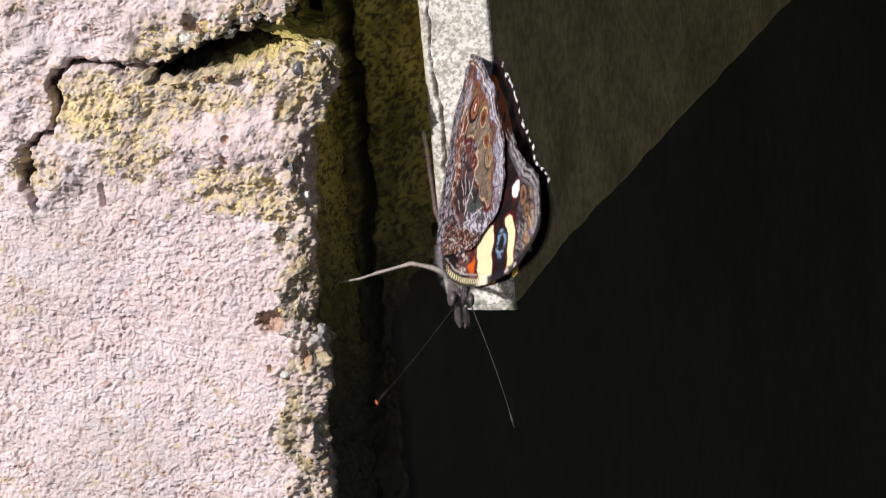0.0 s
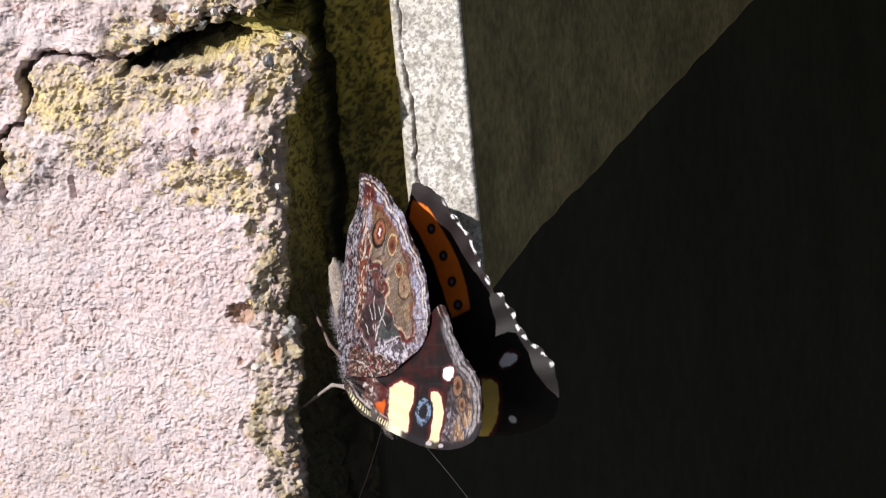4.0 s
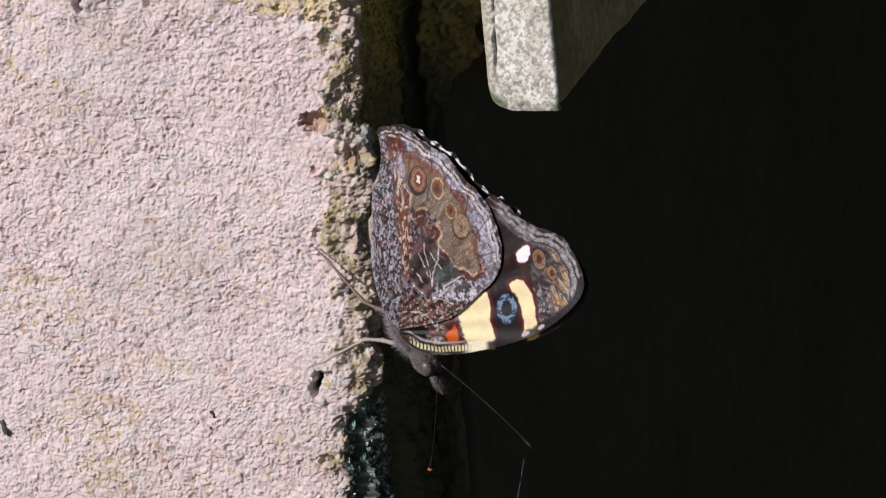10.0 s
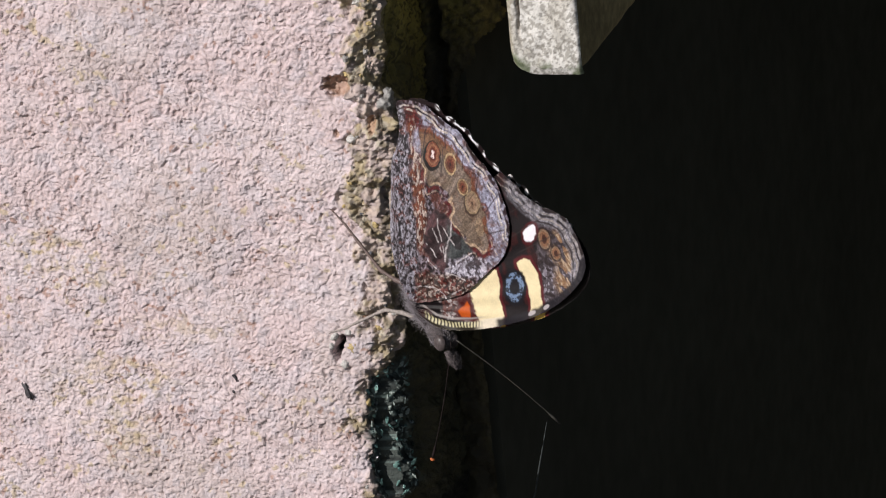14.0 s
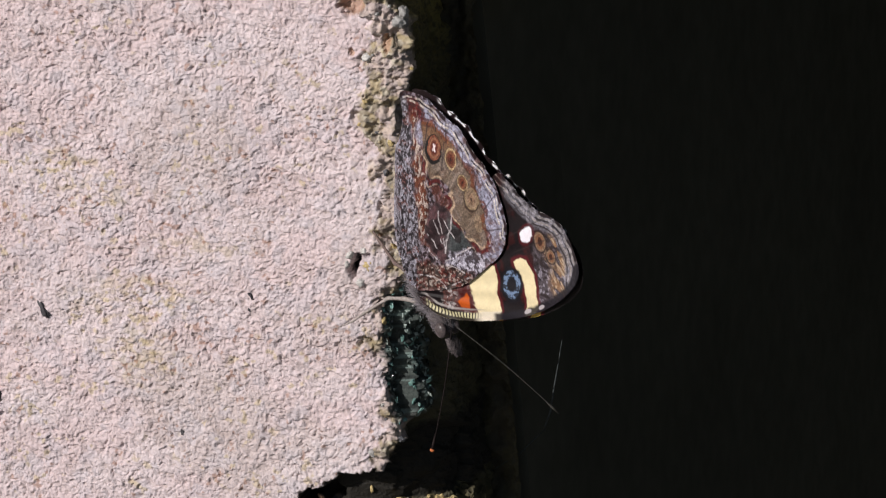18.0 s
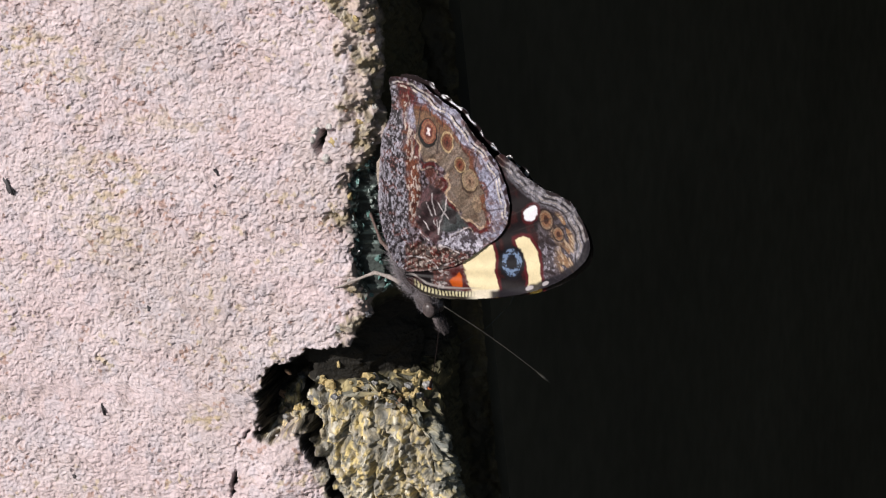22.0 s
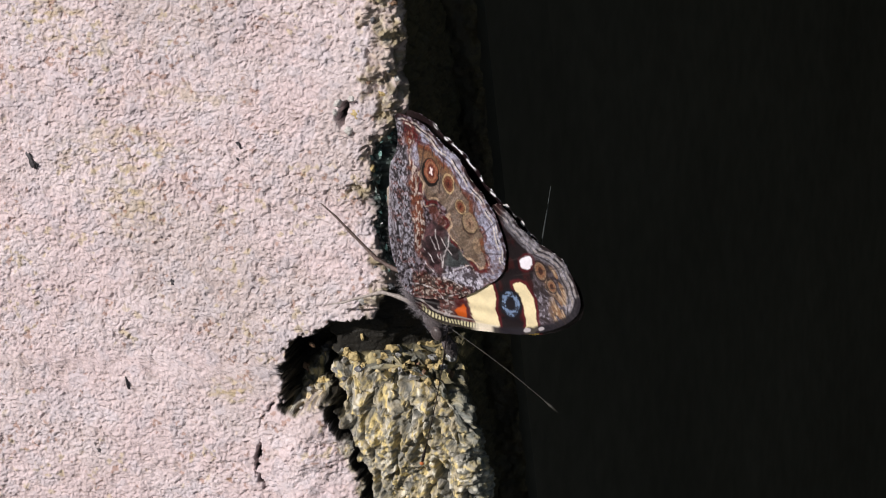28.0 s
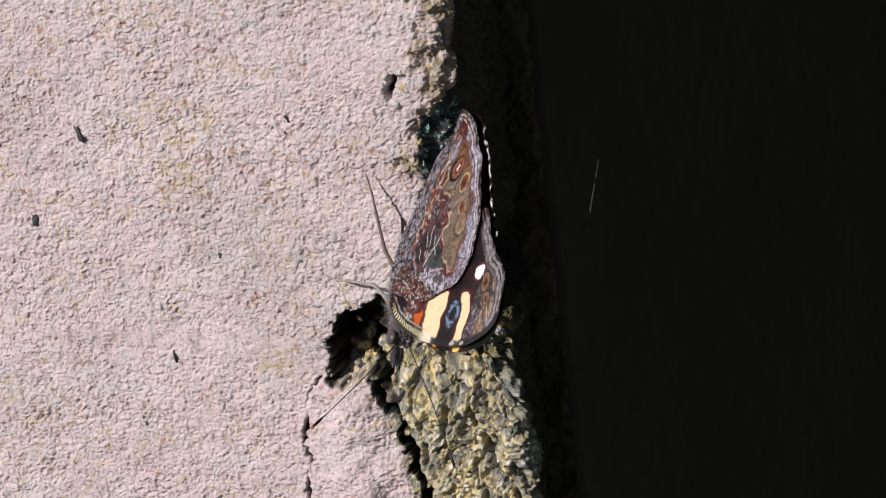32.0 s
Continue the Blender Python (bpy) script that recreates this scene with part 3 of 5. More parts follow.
    for k in np.random.RandomState(5).permutation(len(rows))[:4000]:
        p = P[rows[k], cols[k]]
        if all((p[0] - q[0]) ** 2 + (p[1] - q[1]) ** 2 + (p[2] - q[2]) ** 2 > 1.0 for q in crumbs):
            crumbs.append(p)
    # places for the flakes that imitate glints on the broken side
    rows, cols = np.nonzero((np.maximum(broken[..., 0], rib) > .3) & (P[..., 1] > .8) & (P[..., 1] < 7.5))
    flakes = []
    for k in np.random.RandomState(6).permutation(len(rows))[:5000]:
        p = P[rows[k], cols[k]]
        if all((p[0] - q[0]) ** 2 + (p[1] - q[1]) ** 2 + (p[2] - q[2]) ** 2 > .55 for q in flakes):
            flakes.append(p)
    return ob, spots, crumbs[:70], flakes[:170]


wall_corner = tagged(new("wall_front"), "old masonry wall with flaking pale pink paint and a worn lichen-grown corner", "wall", kind="structure")
courses = [
    wall_part("upper_course", JOINT_Z, 72.0, 0.14, wall_corner, "painted course above the open joint, its edge yellow with lichen"),
    wall_part("middle_course", LOW_JOINT_Z, JOINT_Z, 0.14, wall_corner, "pale pink painted course with a gritty worn edge"),
    wall_part("lower_course", -110.0, LOW_JOINT_Z, 0.14, wall_corner, "broken lower course with a bare lump of yellow-grey mortar")]
STONES = [material("stone_" + n, c, rough=r, grain=.3, grain_size=.3, bump=.06, bump_size=.2, spec=.6) for n, c, r in
          (("grey", (0.30, 0.29, 0.28), .5), ("pale", (0.50, 0.48, 0.46), .45), ("brown", (0.22, 0.13, 0.08), .5), ("dark", (0.10, 0.10, 0.11), .35), ("ochre", (0.46, 0.35, 0.16), .7))]
stone_shapes = []
for k in range(10):
    bm = bmesh.new()
    blob(bm, (0, 0, 0), (1, .8, .8), (20 * k, 31 * k, 7 * k), .9, 2, k + 1)
    me = bpy.data.meshes.new("stone")
    bm.to_mesh(me)
    bm.free()
    me.materials.append(STONES[k % 5])
    stone_shapes.append(me)
rng = random.Random(8)
# glossy teal, pale and dark flakes, added to imitate sunlit glints
GLINTS = [material("glint_flake_" + n, c, rough=.25, grain=.3, grain_size=.2, spec=.8) for n, c in (("teal", (0.13, 0.24, 0.22)), ("pale", (0.34, 0.40, 0.37)), ("dark", (0.03, 0.04, 0.038)))]
flake_shapes = []
for k in range(6):
    bm = bmesh.new()
    blob(bm, (0, 0, 0), (.7, .45, 1.2), (9 * k - 20, 23 * k, 40 * k), .9, 2, k + 51)
    me = bpy.data.meshes.new("flake")
    bm.to_mesh(me)
    bm.free()
    me.materials.append(GLINTS[k % 3])
    flake_shapes.append(me)
for course, spots, crumbs, flakes in courses:
    for p in flakes:
        size = rng.choice((.18, .24, .32, .42))
        ob = child("flake", flake_shapes[rng.randrange(6)], course)
        ob.matrix_basis = Matrix.LocRotScale(Vector(p) * MM, Euler((rng.uniform(-.5, .5), rng.uniform(-.5, .5), rng.uniform(0, 6))), Vector((size, size, size)))
    for k, p in enumerate(spots):
        ob = child("stone", stone_shapes[rng.randrange(10)], course)
        size = rng.choice((.25, .3, .35, .45, .6))
        ob.matrix_basis = Matrix.LocRotScale(Vector(p) * MM, Euler((rng.uniform(0, 6), rng.uniform(0, 6), rng.uniform(0, 6))), Vector((size, size, size)))
    for p in crumbs:
        ob = child("crumb", stone_shapes[rng.choice((4, 9, 4, 9, 4, 9, 2, 0))], course)
        size = rng.choice((.3, .4, .5, .65, .85))
        ob.matrix_basis = Matrix.LocRotScale(Vector(p) * MM, Euler((rng.uniform(0, 6), rng.uniform(0, 6), rng.uniform(0, 6))), Vector((size, size, size * .8)))

pebble_shapes = []
for k in range(5):
    bm = bmesh.new()
    blob(bm, (0, 0, 0), (1, .9, .85), (20 * k, 31 * k, 7 * k), .55, 3, k + 31)
    for f in bm.faces:
        f.smooth = True
    me = bpy.data.meshes.new("stone")
    bm.to_mesh(me)
    bm.free()
    me.materials.append(STONES[k])
    pebble_shapes.append(me)
# larger pebbles bedded in the mortar of the joint, in the corner and round the hole in the paint
for (x, z), y, size, shape in (((-20.1, 56.0), .3, 1.0, 1), ((-17.4, 57.3), .4, 1.1, 4), ((-6.3, 52.1), .4, 1.2, 3), ((-5.0, 52.7), 1.5, 1.0, 5), ((-15.0, 56.3), .8, .7, 0), ((-22.8, 54.8), .3, .6, 0), ((-17.0, -9.9), -.3, .55, 1), ((-15.1, -9.3), -.2, .5, 1),
                            ((-16.0, -13.4), -.3, .6, 1), ((-14.9, -11.3), -.1, .7, 4), ((-17.5, -11.1), -.3, .45, 1), ((-12.2, 15.1), 0, .6, 1), ((-7.9, 19.2), .8, 1.0, 0), ((-7.4, 20.3), 1.0, .8, 5), ((-25.4, -43.2), 2.2, .55, 2), ((-18.9, -42.3), 3.0, .5, 4)):
    ob = child("stone", pebble_shapes[shape % 5], courses[0 if z > JOINT_Z else 1 if z > LOW_JOINT_Z else 2][0])
    ob.matrix_basis = Matrix.LocRotScale(Vector((x, y, z)) * MM, Euler((x, z, size)), Vector((size, size * .8, size * (.45 if z < LOW_JOINT_Z + 1 else 1))))

# plain masonry that carries the wall on beyond the corner, and fills it behind its skin
bm = bmesh.new()
box(bm, -700, LEFT + .5, 0.6, 240, -800, 700)
part("wall_beyond", bm, M_PLAIN_WALL, wall_corner, "plain painted masonry", smooth=False)
bm = bmesh.new()
box(bm, LEFT + .5, -20, 14, 240, -800, 700)
part("wall_core", bm, M_PLAIN_WALL, wall_corner, "rough masonry core", smooth=False)
bm = bmesh.new()
box(bm, LEFT + .5, -7, 1.5, 46, 71, 700)
box(bm, LEFT + .5, -7, 1.5, 46, -800, -109)
part("wall_above_and_below", bm, M_PLAIN_WALL, wall_corner, "plain painted masonry", smooth=False)
# the side carries the dark shade tone, so the depth reads black
bm = bmesh.new()
box(bm, -20, -8.6, 46, 2299, -800, 700)
part("wall_side_beyond", bm, M_DEEP_SHADE, wall_corner, "side of the wall, its shade put into the colour", smooth=False)

BY = 12.5
BX0, BX1, BZ = 4.0, 12.8, 19.0
# mossy panel that closes the recess beside the corner
zs, xs = np.arange(-110, 90, .3), np.arange(-9.5, 8, .3)
Xp, Zp = np.meshgrid(xs, zs)
seam = np.abs(Xp + 7.0 + 3.2 * (fbm(Zp * .11, Zp * 0, 3, 91) - .5) + 1.6 * (fbm(Xp * .5, Zp * .5, 3, 93) - .5))
Yp = 17.5 - (fbm(Xp * .4, Zp * .4, 4, 173) - .5) * 2.2 - (fbm(Xp * 1.6, Zp * 1.6, 3, 179) - .5) * 1.1 + 3.0 * step(8, 26, Zp) * step(1.1, .2, seam)
Cp = np.empty(Xp.shape + (3,))
Cp[:] = MOSS
Cp = mix(Cp, (0.22, 0.18, 0.035), step(.48, .62, fbm(Xp * .22, Zp * .16, 3, 181)) * .8)
Cp = mix(Cp, (0.42, 0.35, 0.085), step(.54, .68, fbm(Xp * .5, Zp * .5, 4, 187)) * .6)
Cp = mix(Cp, (0.06, 0.052, 0.014), step(.53, .60, fbm(Xp * 2.6, Zp * 2.6, 2, 183)) * .85)
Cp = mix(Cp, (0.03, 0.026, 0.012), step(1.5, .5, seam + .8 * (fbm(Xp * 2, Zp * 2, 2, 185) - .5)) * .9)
# moss colour above, fading to near-black lower down the panel
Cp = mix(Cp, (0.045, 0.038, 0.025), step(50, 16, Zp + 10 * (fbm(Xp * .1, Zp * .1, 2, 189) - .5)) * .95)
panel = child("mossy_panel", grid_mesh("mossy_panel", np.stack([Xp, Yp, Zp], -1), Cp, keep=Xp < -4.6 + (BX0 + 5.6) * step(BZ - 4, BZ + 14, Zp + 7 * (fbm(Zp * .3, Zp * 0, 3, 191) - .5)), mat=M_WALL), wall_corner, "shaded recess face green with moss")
# backing in the same dark tone, shade put into its colour
bm = bmesh.new()
box(bm, -9.5, -4.7, 21.0, 45, -800, 700)
part("recess_backing", bm, M_DEEP_SHADE, wall_corner, "masonry behind the recess, toned dark for its shade", smooth=False)

# ---- the board that stands forward beside the recess ----
board = tagged(new("board"), "weathered grey board standing on edge, its front edge pale and speckled", "board")
zs, xs = np.arange(BZ, 92, .14), np.linspace(BX0, BX1, 64)
Xb, Zb = np.meshgrid(xs, zs)
low = BZ + 1.9 * (1 - np.clip((Xb - BX0) / 3.2, 0, 1)) ** 2.2 + 0.25 * (fbm(Xb * .8, Zb * 0, 3, 3) - .5)
Zr = np.maximum(Zb, low)
chip = step(.22, .05, np.abs(Xb - (BX0 + 1.6 + 1.5 * (fbm(Zb * .12, Zb * 0, 3, 133) - .5) + .6 * (fbm(Zb * .7, Zb * 0, 2, 134) - .5))) + .3 * (fbm(Xb, Zb * .6, 2, 135) - .5)) * step(22, 27, Zb)
edge_round = .8 * (np.clip((BX0 + .7 - Xb) / .7, 0, 1) ** 2 + np.clip((Xb - BX1 + .4) / .4, 0, 1) ** 2 * .5)
Yb = BY - (fbm(Xb * 1.1, Zb * .8, 4, 137) - .5) * .25 + chip * .6 + edge_round + .5 * np.clip((low + 1 - Zb), 0, 1)
Cb = np.empty(Xb.shape + (3,))
Cb[:] = (0.70, 0.68, 0.65)
Cb = mix(Cb, (0.52, 0.49, 0.44), step(.45, .65, fbm(Xb * .5, Zb * .35, 3, 149)) * .7)
Cb = mix(Cb, (0.30, 0.28, 0.25), step(.52, .60, fbm(Xb * 2.7, Zb * 2.7, 2, 139)) * .75)
Cb = mix(Cb, (0.20, 0.185, 0.16), step(.66, .72, fbm(Xb * 3.4, Zb * 3.4, 2, 151)) * .7)
Cb = mix(Cb, (0.30, 0.26, 0.16), step(1.2, .2, Xb - BX0 + 1.2 * (fbm(Xb, Zb * .5, 2, 153) - .5)) * .5)
Cb = mix(Cb, (0.10, 0.14, 0.05), step(2.2, .3, Zr - low + 1.5 * (fbm(Xb, Zb, 2, 155) - .5)) * step(.5, .62, fbm(Xb * .6, Zb * .6, 2, 157)) * .8)
Cb = mix(Cb, (0.2, 0.17, 0.14), chip)
child("front_edge", grid_mesh("front_edge", np.stack([Xb, Yb, Zr], -1), Cb, mat=M_BOARD_EDGE), board, "pale speckled edge with a long split")
bm = bmesh.new()
box(bm, BX0 + .15, BX1 - 1.6, BY + .9, 300, BZ + 2.2, 700, bevel=.25)
part("core", bm, M_BOARD, board, "brown weathered wood", smooth=False)
# its side face, worn and rounded along the lower edge
ys, ts = np.concatenate([np.arange(BY + .6, 60, .5), np.arange(60, 301, 3.0)]), np.concatenate([np.linspace(0, 1, 14), 1 + np.linspace(0, 1, 40)[1:] ** 2 * 110])
Yf, Tf = np.meshgrid(ys, ts)
ragged = .7 * (fbm(Yf * .16, Yf * 0, 3, 161) - .5) + .3 * (fbm(Yf * .8, Yf * 0, 2, 163) - .5)
turn = np.clip(Tf, 0, 1) * math.pi / 2
wide = 1.2 + 1.6 * step(BY + 2, BY + 30, Yf)
Xf = BX1 - .1 - wide * (1 - np.sin(turn)) - .25 * (fbm(Yf * .3, Tf * .3, 3, 165) - .5)
Zf = BZ + .3 + ragged * step(BY, BY + 6, Yf) + wide * (1 - np.cos(turn)) + np.clip(Tf - 1, 0, None) * 6.2
child("face", grid_mesh("face", np.stack([Xf, Yf, Zf], -1), None, flip=True, mat=M_BOARD), board, "brown weathered board face")

# a thin dry stalk that leans out of the recess
bm = bmesh.new()
tube(bm, [Vector(p) for p in ((-9.0, 16.5, -46.0), (-4.6, 18.6, -43.6), (-1.6, 19.8, -40.8), (-.6, 20, -38.3), (.2, 20, -35), (1.0, 20.1, -31.8), (1.8, 20, -28.6))], [.05, .06, .09, .16, .13, .09, .04], 6)
part("dry_stalk", bm, material("dry_stalk", (0.045, 0.052, 0.052), rough=.6, grain=.4, grain_size=.5, spec=.2), wall_corner, "thin dry grey stalk")

# ---- an added dark enclosure behind: lintel over the opening, eave, back, side, floor and roof ----
shed = tagged(new("wall_enclosure"), "added dark enclosure behind the wall's corner, mostly out of view", "shed", kind="structure")
# lintel and eave are unseen, added to keep sun and sky light out
for nm, b, m in (("added_lintel", (BX1 + .3, 900, 70, 120, 95, 700), M_DEEP_SHADE), ("back", (-2400, 1000, 2300, 2360, -1200, 800), M_DARK), ("side", (900, 960, 70, 2300, -1200, 800), M_DEEP_SHADE),
                 ("inner_side", (-2400, -9, 240.5, 300, -1200, 800), M_DEEP_SHADE), ("roof", (-2400, 960, 120.5, 2300, 640, 700), M_DEEP_SHADE), ("floor_inside", (-2400, 960, 241, 2300, -1260, -1200), M_DARK),
                 ("added_eave", (-2400, 960, -800, 120, 701, 740), M_DEEP_SHADE), ("far_side", (-2460, -2400, 240.5, 2360, -1260, 800), M_DEEP_SHADE)):
    bm = bmesh.new()
    box(bm, *b)
    part(nm, bm, m, shed, smooth=False)
bm = bmesh.new()
box(bm, -40000, 40000, -40000, 40000, -1290, -1206)
tagged(part("ground", bm, material("paving", (0.062, 0.058, 0.052), rough=0.9, grain=0.3, grain_size=20, bump=2, bump_size=10), None), "dark grey paving in front of the wall", "ground", kind="structure")

# ---- the butterfly ----
# Drawn in its own space: x from the body towards the wings' outer edge, z towards the tail, y across the wings.
# The wing maps are drawn in fifteenths of a millimetre, a to the right and b down, round the wing root.
U = 1 / 15
ROOT = (690.0, 480.0)
HIND = [(684, 512), (654, 482), (634, 444), (622, 408), (616, 370), (614, 330), (616, 296), (619, 270), (629, 248), (634, 227), (632, 204), (627, 183), (622, 166), (636, 160), (655, 161), (670, 158), (686, 163), (702, 172),
        (722, 182), (744, 190), (762, 198), (778, 211), (794, 227), (810, 241), (830, 252), (846, 268), (860, 288), (870, 308), (878, 332), (882, 360), (876, 388), (860, 412), (838, 432), (800, 470), (770, 488), (730, 500)]
FORE = [(684, 522), (700, 534), (724, 548), (760, 551), (800, 544), (850, 530), (900, 512), (950, 489), (990, 462), (1020, 434), (1038, 408), (1041, 386), (1034, 362), (1020, 342), (1006, 326), (992, 312), (974, 307),
        (956, 305), (938, 301), (918, 294), (900, 281), (880, 267), (850, 254), (826, 300), (780, 360), (730, 440), (694, 495)]
HIND_MARGIN = HIND[12:30]
FORE_MARGIN = FORE[10:23]
WING_EYES = [((712, 244), 16, 22, -12, 1.0), ((750, 257), 12.5, 20, -12, .95), ((778, 293), 10.5, 15, -12, .85), ((800, 317), 16, 20, -10, .85), ((818, 356), 10, 16, -10, .45)]


def disc(a, b, centre, ra, rb, lean=0):
    da, db = a - centre[0], b - centre[1]
    c, s = math.cos(radians(lean)), math.sin(radians(lean))
    return np.hypot((da * c + db * s) / ra, (db * c - da * s) / rb)


def veins(a, b, lines, wide):
    best = np.full(a.shape, 1e9)
    for l in lines:
        best = np.minimum(best, line_distance(a, b, l))
    return step(wide, wide * .35, best)


def over(c, top, k):
    """One layer of scales over another."""
    return c * (1 - k[..., None]) + top * k[..., None]


def hind_below(a, b):
    """The clouded grey and brown underside of the hind wing."""
    n1, n2 = fbm(a / 9, b / 9, 3, 201), fbm(a / 28, b / 28, 3, 203)
    worm = fbm(a / 4.0 + 2 * (n2 - .5), b / 5.2, 2, 206)
    aw, bw = a + 11 * (n1 - .5) + 9 * (n2 - .5), b + 10 * (n2 - .5) + 9 * (n1 - .5)
    c = plain(a, (0.095, 0.066, 0.072))
    c = mix(c, (0.25, 0.225, 0.265), step(.54, .62, worm) * .7)
    c = mix(c, (0.018, 0.012, 0.014), step(.46, .38, worm) * .9)
    c = mix(c, (0.13, 0.045, 0.032), step(.52, .62, n2) * .6)
    # salt-and-pepper fold that wraps the body
    fold = step(6, -5, aw - np.interp(b, [165, 200, 240, 300, 360, 420, 480], [632, 644, 658, 672, 682, 692, 694]))
    fleck = fbm(a / 3.4 + b / 15, b / 4.8 - a / 20, 3, 208)
    pepper = plain(a, (0.125, 0.11, 0.125))
    pepper = mix(pepper, (0.14, 0.055, 0.045), step(.6, .68, fbm(a / 13, b / 9, 2, 210)) * .8)
    pepper = mix(pepper, (0.31, 0.30, 0.345), step(.53, .64, fleck) * .8)
    pepper = mix(pepper, (0.02, 0.016, 0.019), step(.48, .38, fleck) * .92)
    pepper = mix(pepper, (0.36, 0.345, 0.39), step(20, 5, a - 614) * step(.42, .5, n1) * .6)
    c = over(c, pepper, fold)
    # amber strip along the fold, broken with white
    strip = step(15, 8, np.abs(aw - np.interp(b, [180, 230, 300, 360, 420], [656, 672, 688, 696, 704]))) * step(176, 194, b) * step(430, 395, b)
    amber = plain(a, (0.15, 0.055, 0.03))
    amber = mix(amber, (0.07, 0.02, 0.016), step(.48, .38, fbm(a / 5, b / 7, 2, 212)) * .85)
    amber = mix(amber, (0.46, 0.40, 0.37), step(.52, .62, fbm(a / 3.2, b / 7, 2, 214)) * .8)
    c = over(c, amber, strip * .9)
    # tan field with the eye spots
    border = [(676, 205), (700, 206), (722, 214), (748, 228), (772, 248), (794, 274), (812, 302), (830, 334), (836, 364), (840, 394), (826, 400), (812, 392), (798, 396), (784, 374), (764, 366), (757, 345), (762, 325), (750, 306), (734, 296), (712, 298), (698, 280), (690, 250)]
    field = area_distance(a + 6 * (n1 - .5), b + 6 * (n2 - .5), border)
    tan = plain(a, (0.165, 0.125, 0.098))
    tan = mix(tan, (0.205, 0.162, 0.14), step(.45, .62, fbm(a / 30, b / 30, 2, 207)) * .8)
    tan = mix(tan, (0.155, 0.08, 0.042), step(34, 8, line_distance(a, b, [(676, 205), (690, 212), (735, 222)]) + 16 * (n1 - .5)) * .75)
    tan = mix(tan, (0.12, 0.075, 0.055), step(.58, .68, n1) * .5)
    # lilac-grey outer band
    margin = line_distance(a, b, HIND_MARGIN)
    band = step(-1, 3, field) * step(80, 66, margin + 6 * (n1 - .5)) * step(668, 686, aw + .25 * (b - 180))
    lilac = plain(a, (0.29, 0.285, 0.36))
    lilac = mix(lilac, (0.40, 0.40, 0.48), step(.56, .66, fbm(a / 4, b / 5, 2, 221)) * .4)
    lilac = mix(lilac, (0.12, 0.085, 0.10), step(.45, .36, fbm(a / 6, b / 9, 2, 222)) * .55)
    lilac = mix(lilac, (0.13, 0.085, 0.085), step(330, 385, b) * step(.44, .56, fbm(a / 7, b / 7, 2, 223)) * .7)
    lilac = mix(lilac, (0.17, 0.10, 0.09), step(.55, .66, n2) * step(.45, .55, n1) * .8)
    c = over(c, lilac, band * .95)
    c = over(c, tan, step(2, -2, field))
    upper = line_distance(a + 5 * np.sin(b / 9) + 6 * (n1 - .5), b + 6 * (n2 - .5), border[:10])
    c = mix(c, (0.15, 0.05, 0.022), step(5.5, 2, np.abs(upper - 1)) * step(.36, .46, n1) * .75)
    c = mix(c, (0.08, 0.018, 0.016), step(3.0, 1.2, np.abs(upper - 6)) * step(.45, .55, fbm(a / 12, b / 12, 2, 224)) * .7)
    lower = line_distance(a + 4 * np.sin(b / 5) + 5 * (n1 - .5), b + 4 * np.sin(a / 6), border[9:])
    outside = step(-1, 1, field)
    c = mix(c, (0.44, 0.33, 0.24), step(3.0, 1.2, lower) * .75 * step(.36, .48, n2))
    c = mix(c, (0.10, 0.016, 0.016), step(5.0, 2.4, np.abs(lower - 7)) * outside * step(672, 690, a) * (.25 + .65 * step(.42, .54, fbm(a / 11, b / 11, 2, 226))))
    c = mix(c, (0.40, 0.31, 0.26), step(2.0, .8, np.abs(lower - 13)) * outside * step(.48, .56, n1) * .6)
    # wine-red tip
    tip = area_distance(aw, bw, [(636, 170), (662, 168), (682, 188), (690, 204), (664, 202), (646, 196)])
    c = mix(c, (0.095, 0.012, 0.011), step(4, -4, tip + 14 * (n1 - .5)) * (.5 + .45 * step(.4, .55, worm)))
    # dark cell with pale branching veins
    cell = area_distance(aw, bw, [(704, 362), (724, 340), (748, 346), (760, 372), (786, 384), (800, 402), (786, 416), (752, 424), (742, 446), (722, 432), (704, 412)])
    dark = plain(a, (0.095, 0.05, 0.055))
    dark = mix(dark, (0.06, 0.068, 0.07), step(738, 760, aw))
    dark = mix(dark, (0.018, 0.014, 0.017), step(.54, .62, n2) * .8)
    c = over(c, dark, step(4, -3, cell) * .93)
    grey = area_distance(aw, bw, [(752, 428), (790, 412), (846, 416), (852, 426), (826, 440), (792, 448), (752, 452)])
    frost = mix(plain(a, (0.25, 0.235, 0.28)), (0.48, 0.46, 0.52), step(.53, .61, worm) * .8)
    frost = mix(frost, (0.06, 0.045, 0.05), step(.46, .38, worm) * .8)
    c = over(c, frost, step(4, -3, grey) * .85)
    root = area_distance(aw, bw, [(690, 458), (730, 452), (790, 452), (812, 458), (770, 490), (720, 502), (690, 506)])
    warm = plain(a, (0.10, 0.055, 0.045))
    warm = mix(warm, (0.15, 0.028, 0.02), step(.54, .62, fbm(a / 16, b / 16, 3, 209)) * .7)
    warm = mix(warm, (0.40, 0.35, 0.32), step(.54, .64, fbm(a / 3.4, b / 4, 2, 218)) * .7)
    warm = mix(warm, (0.02, 0.013, 0.013), step(.45, .37, worm) * .8)
    c = over(c, warm, step(5, -4, root) * .9)
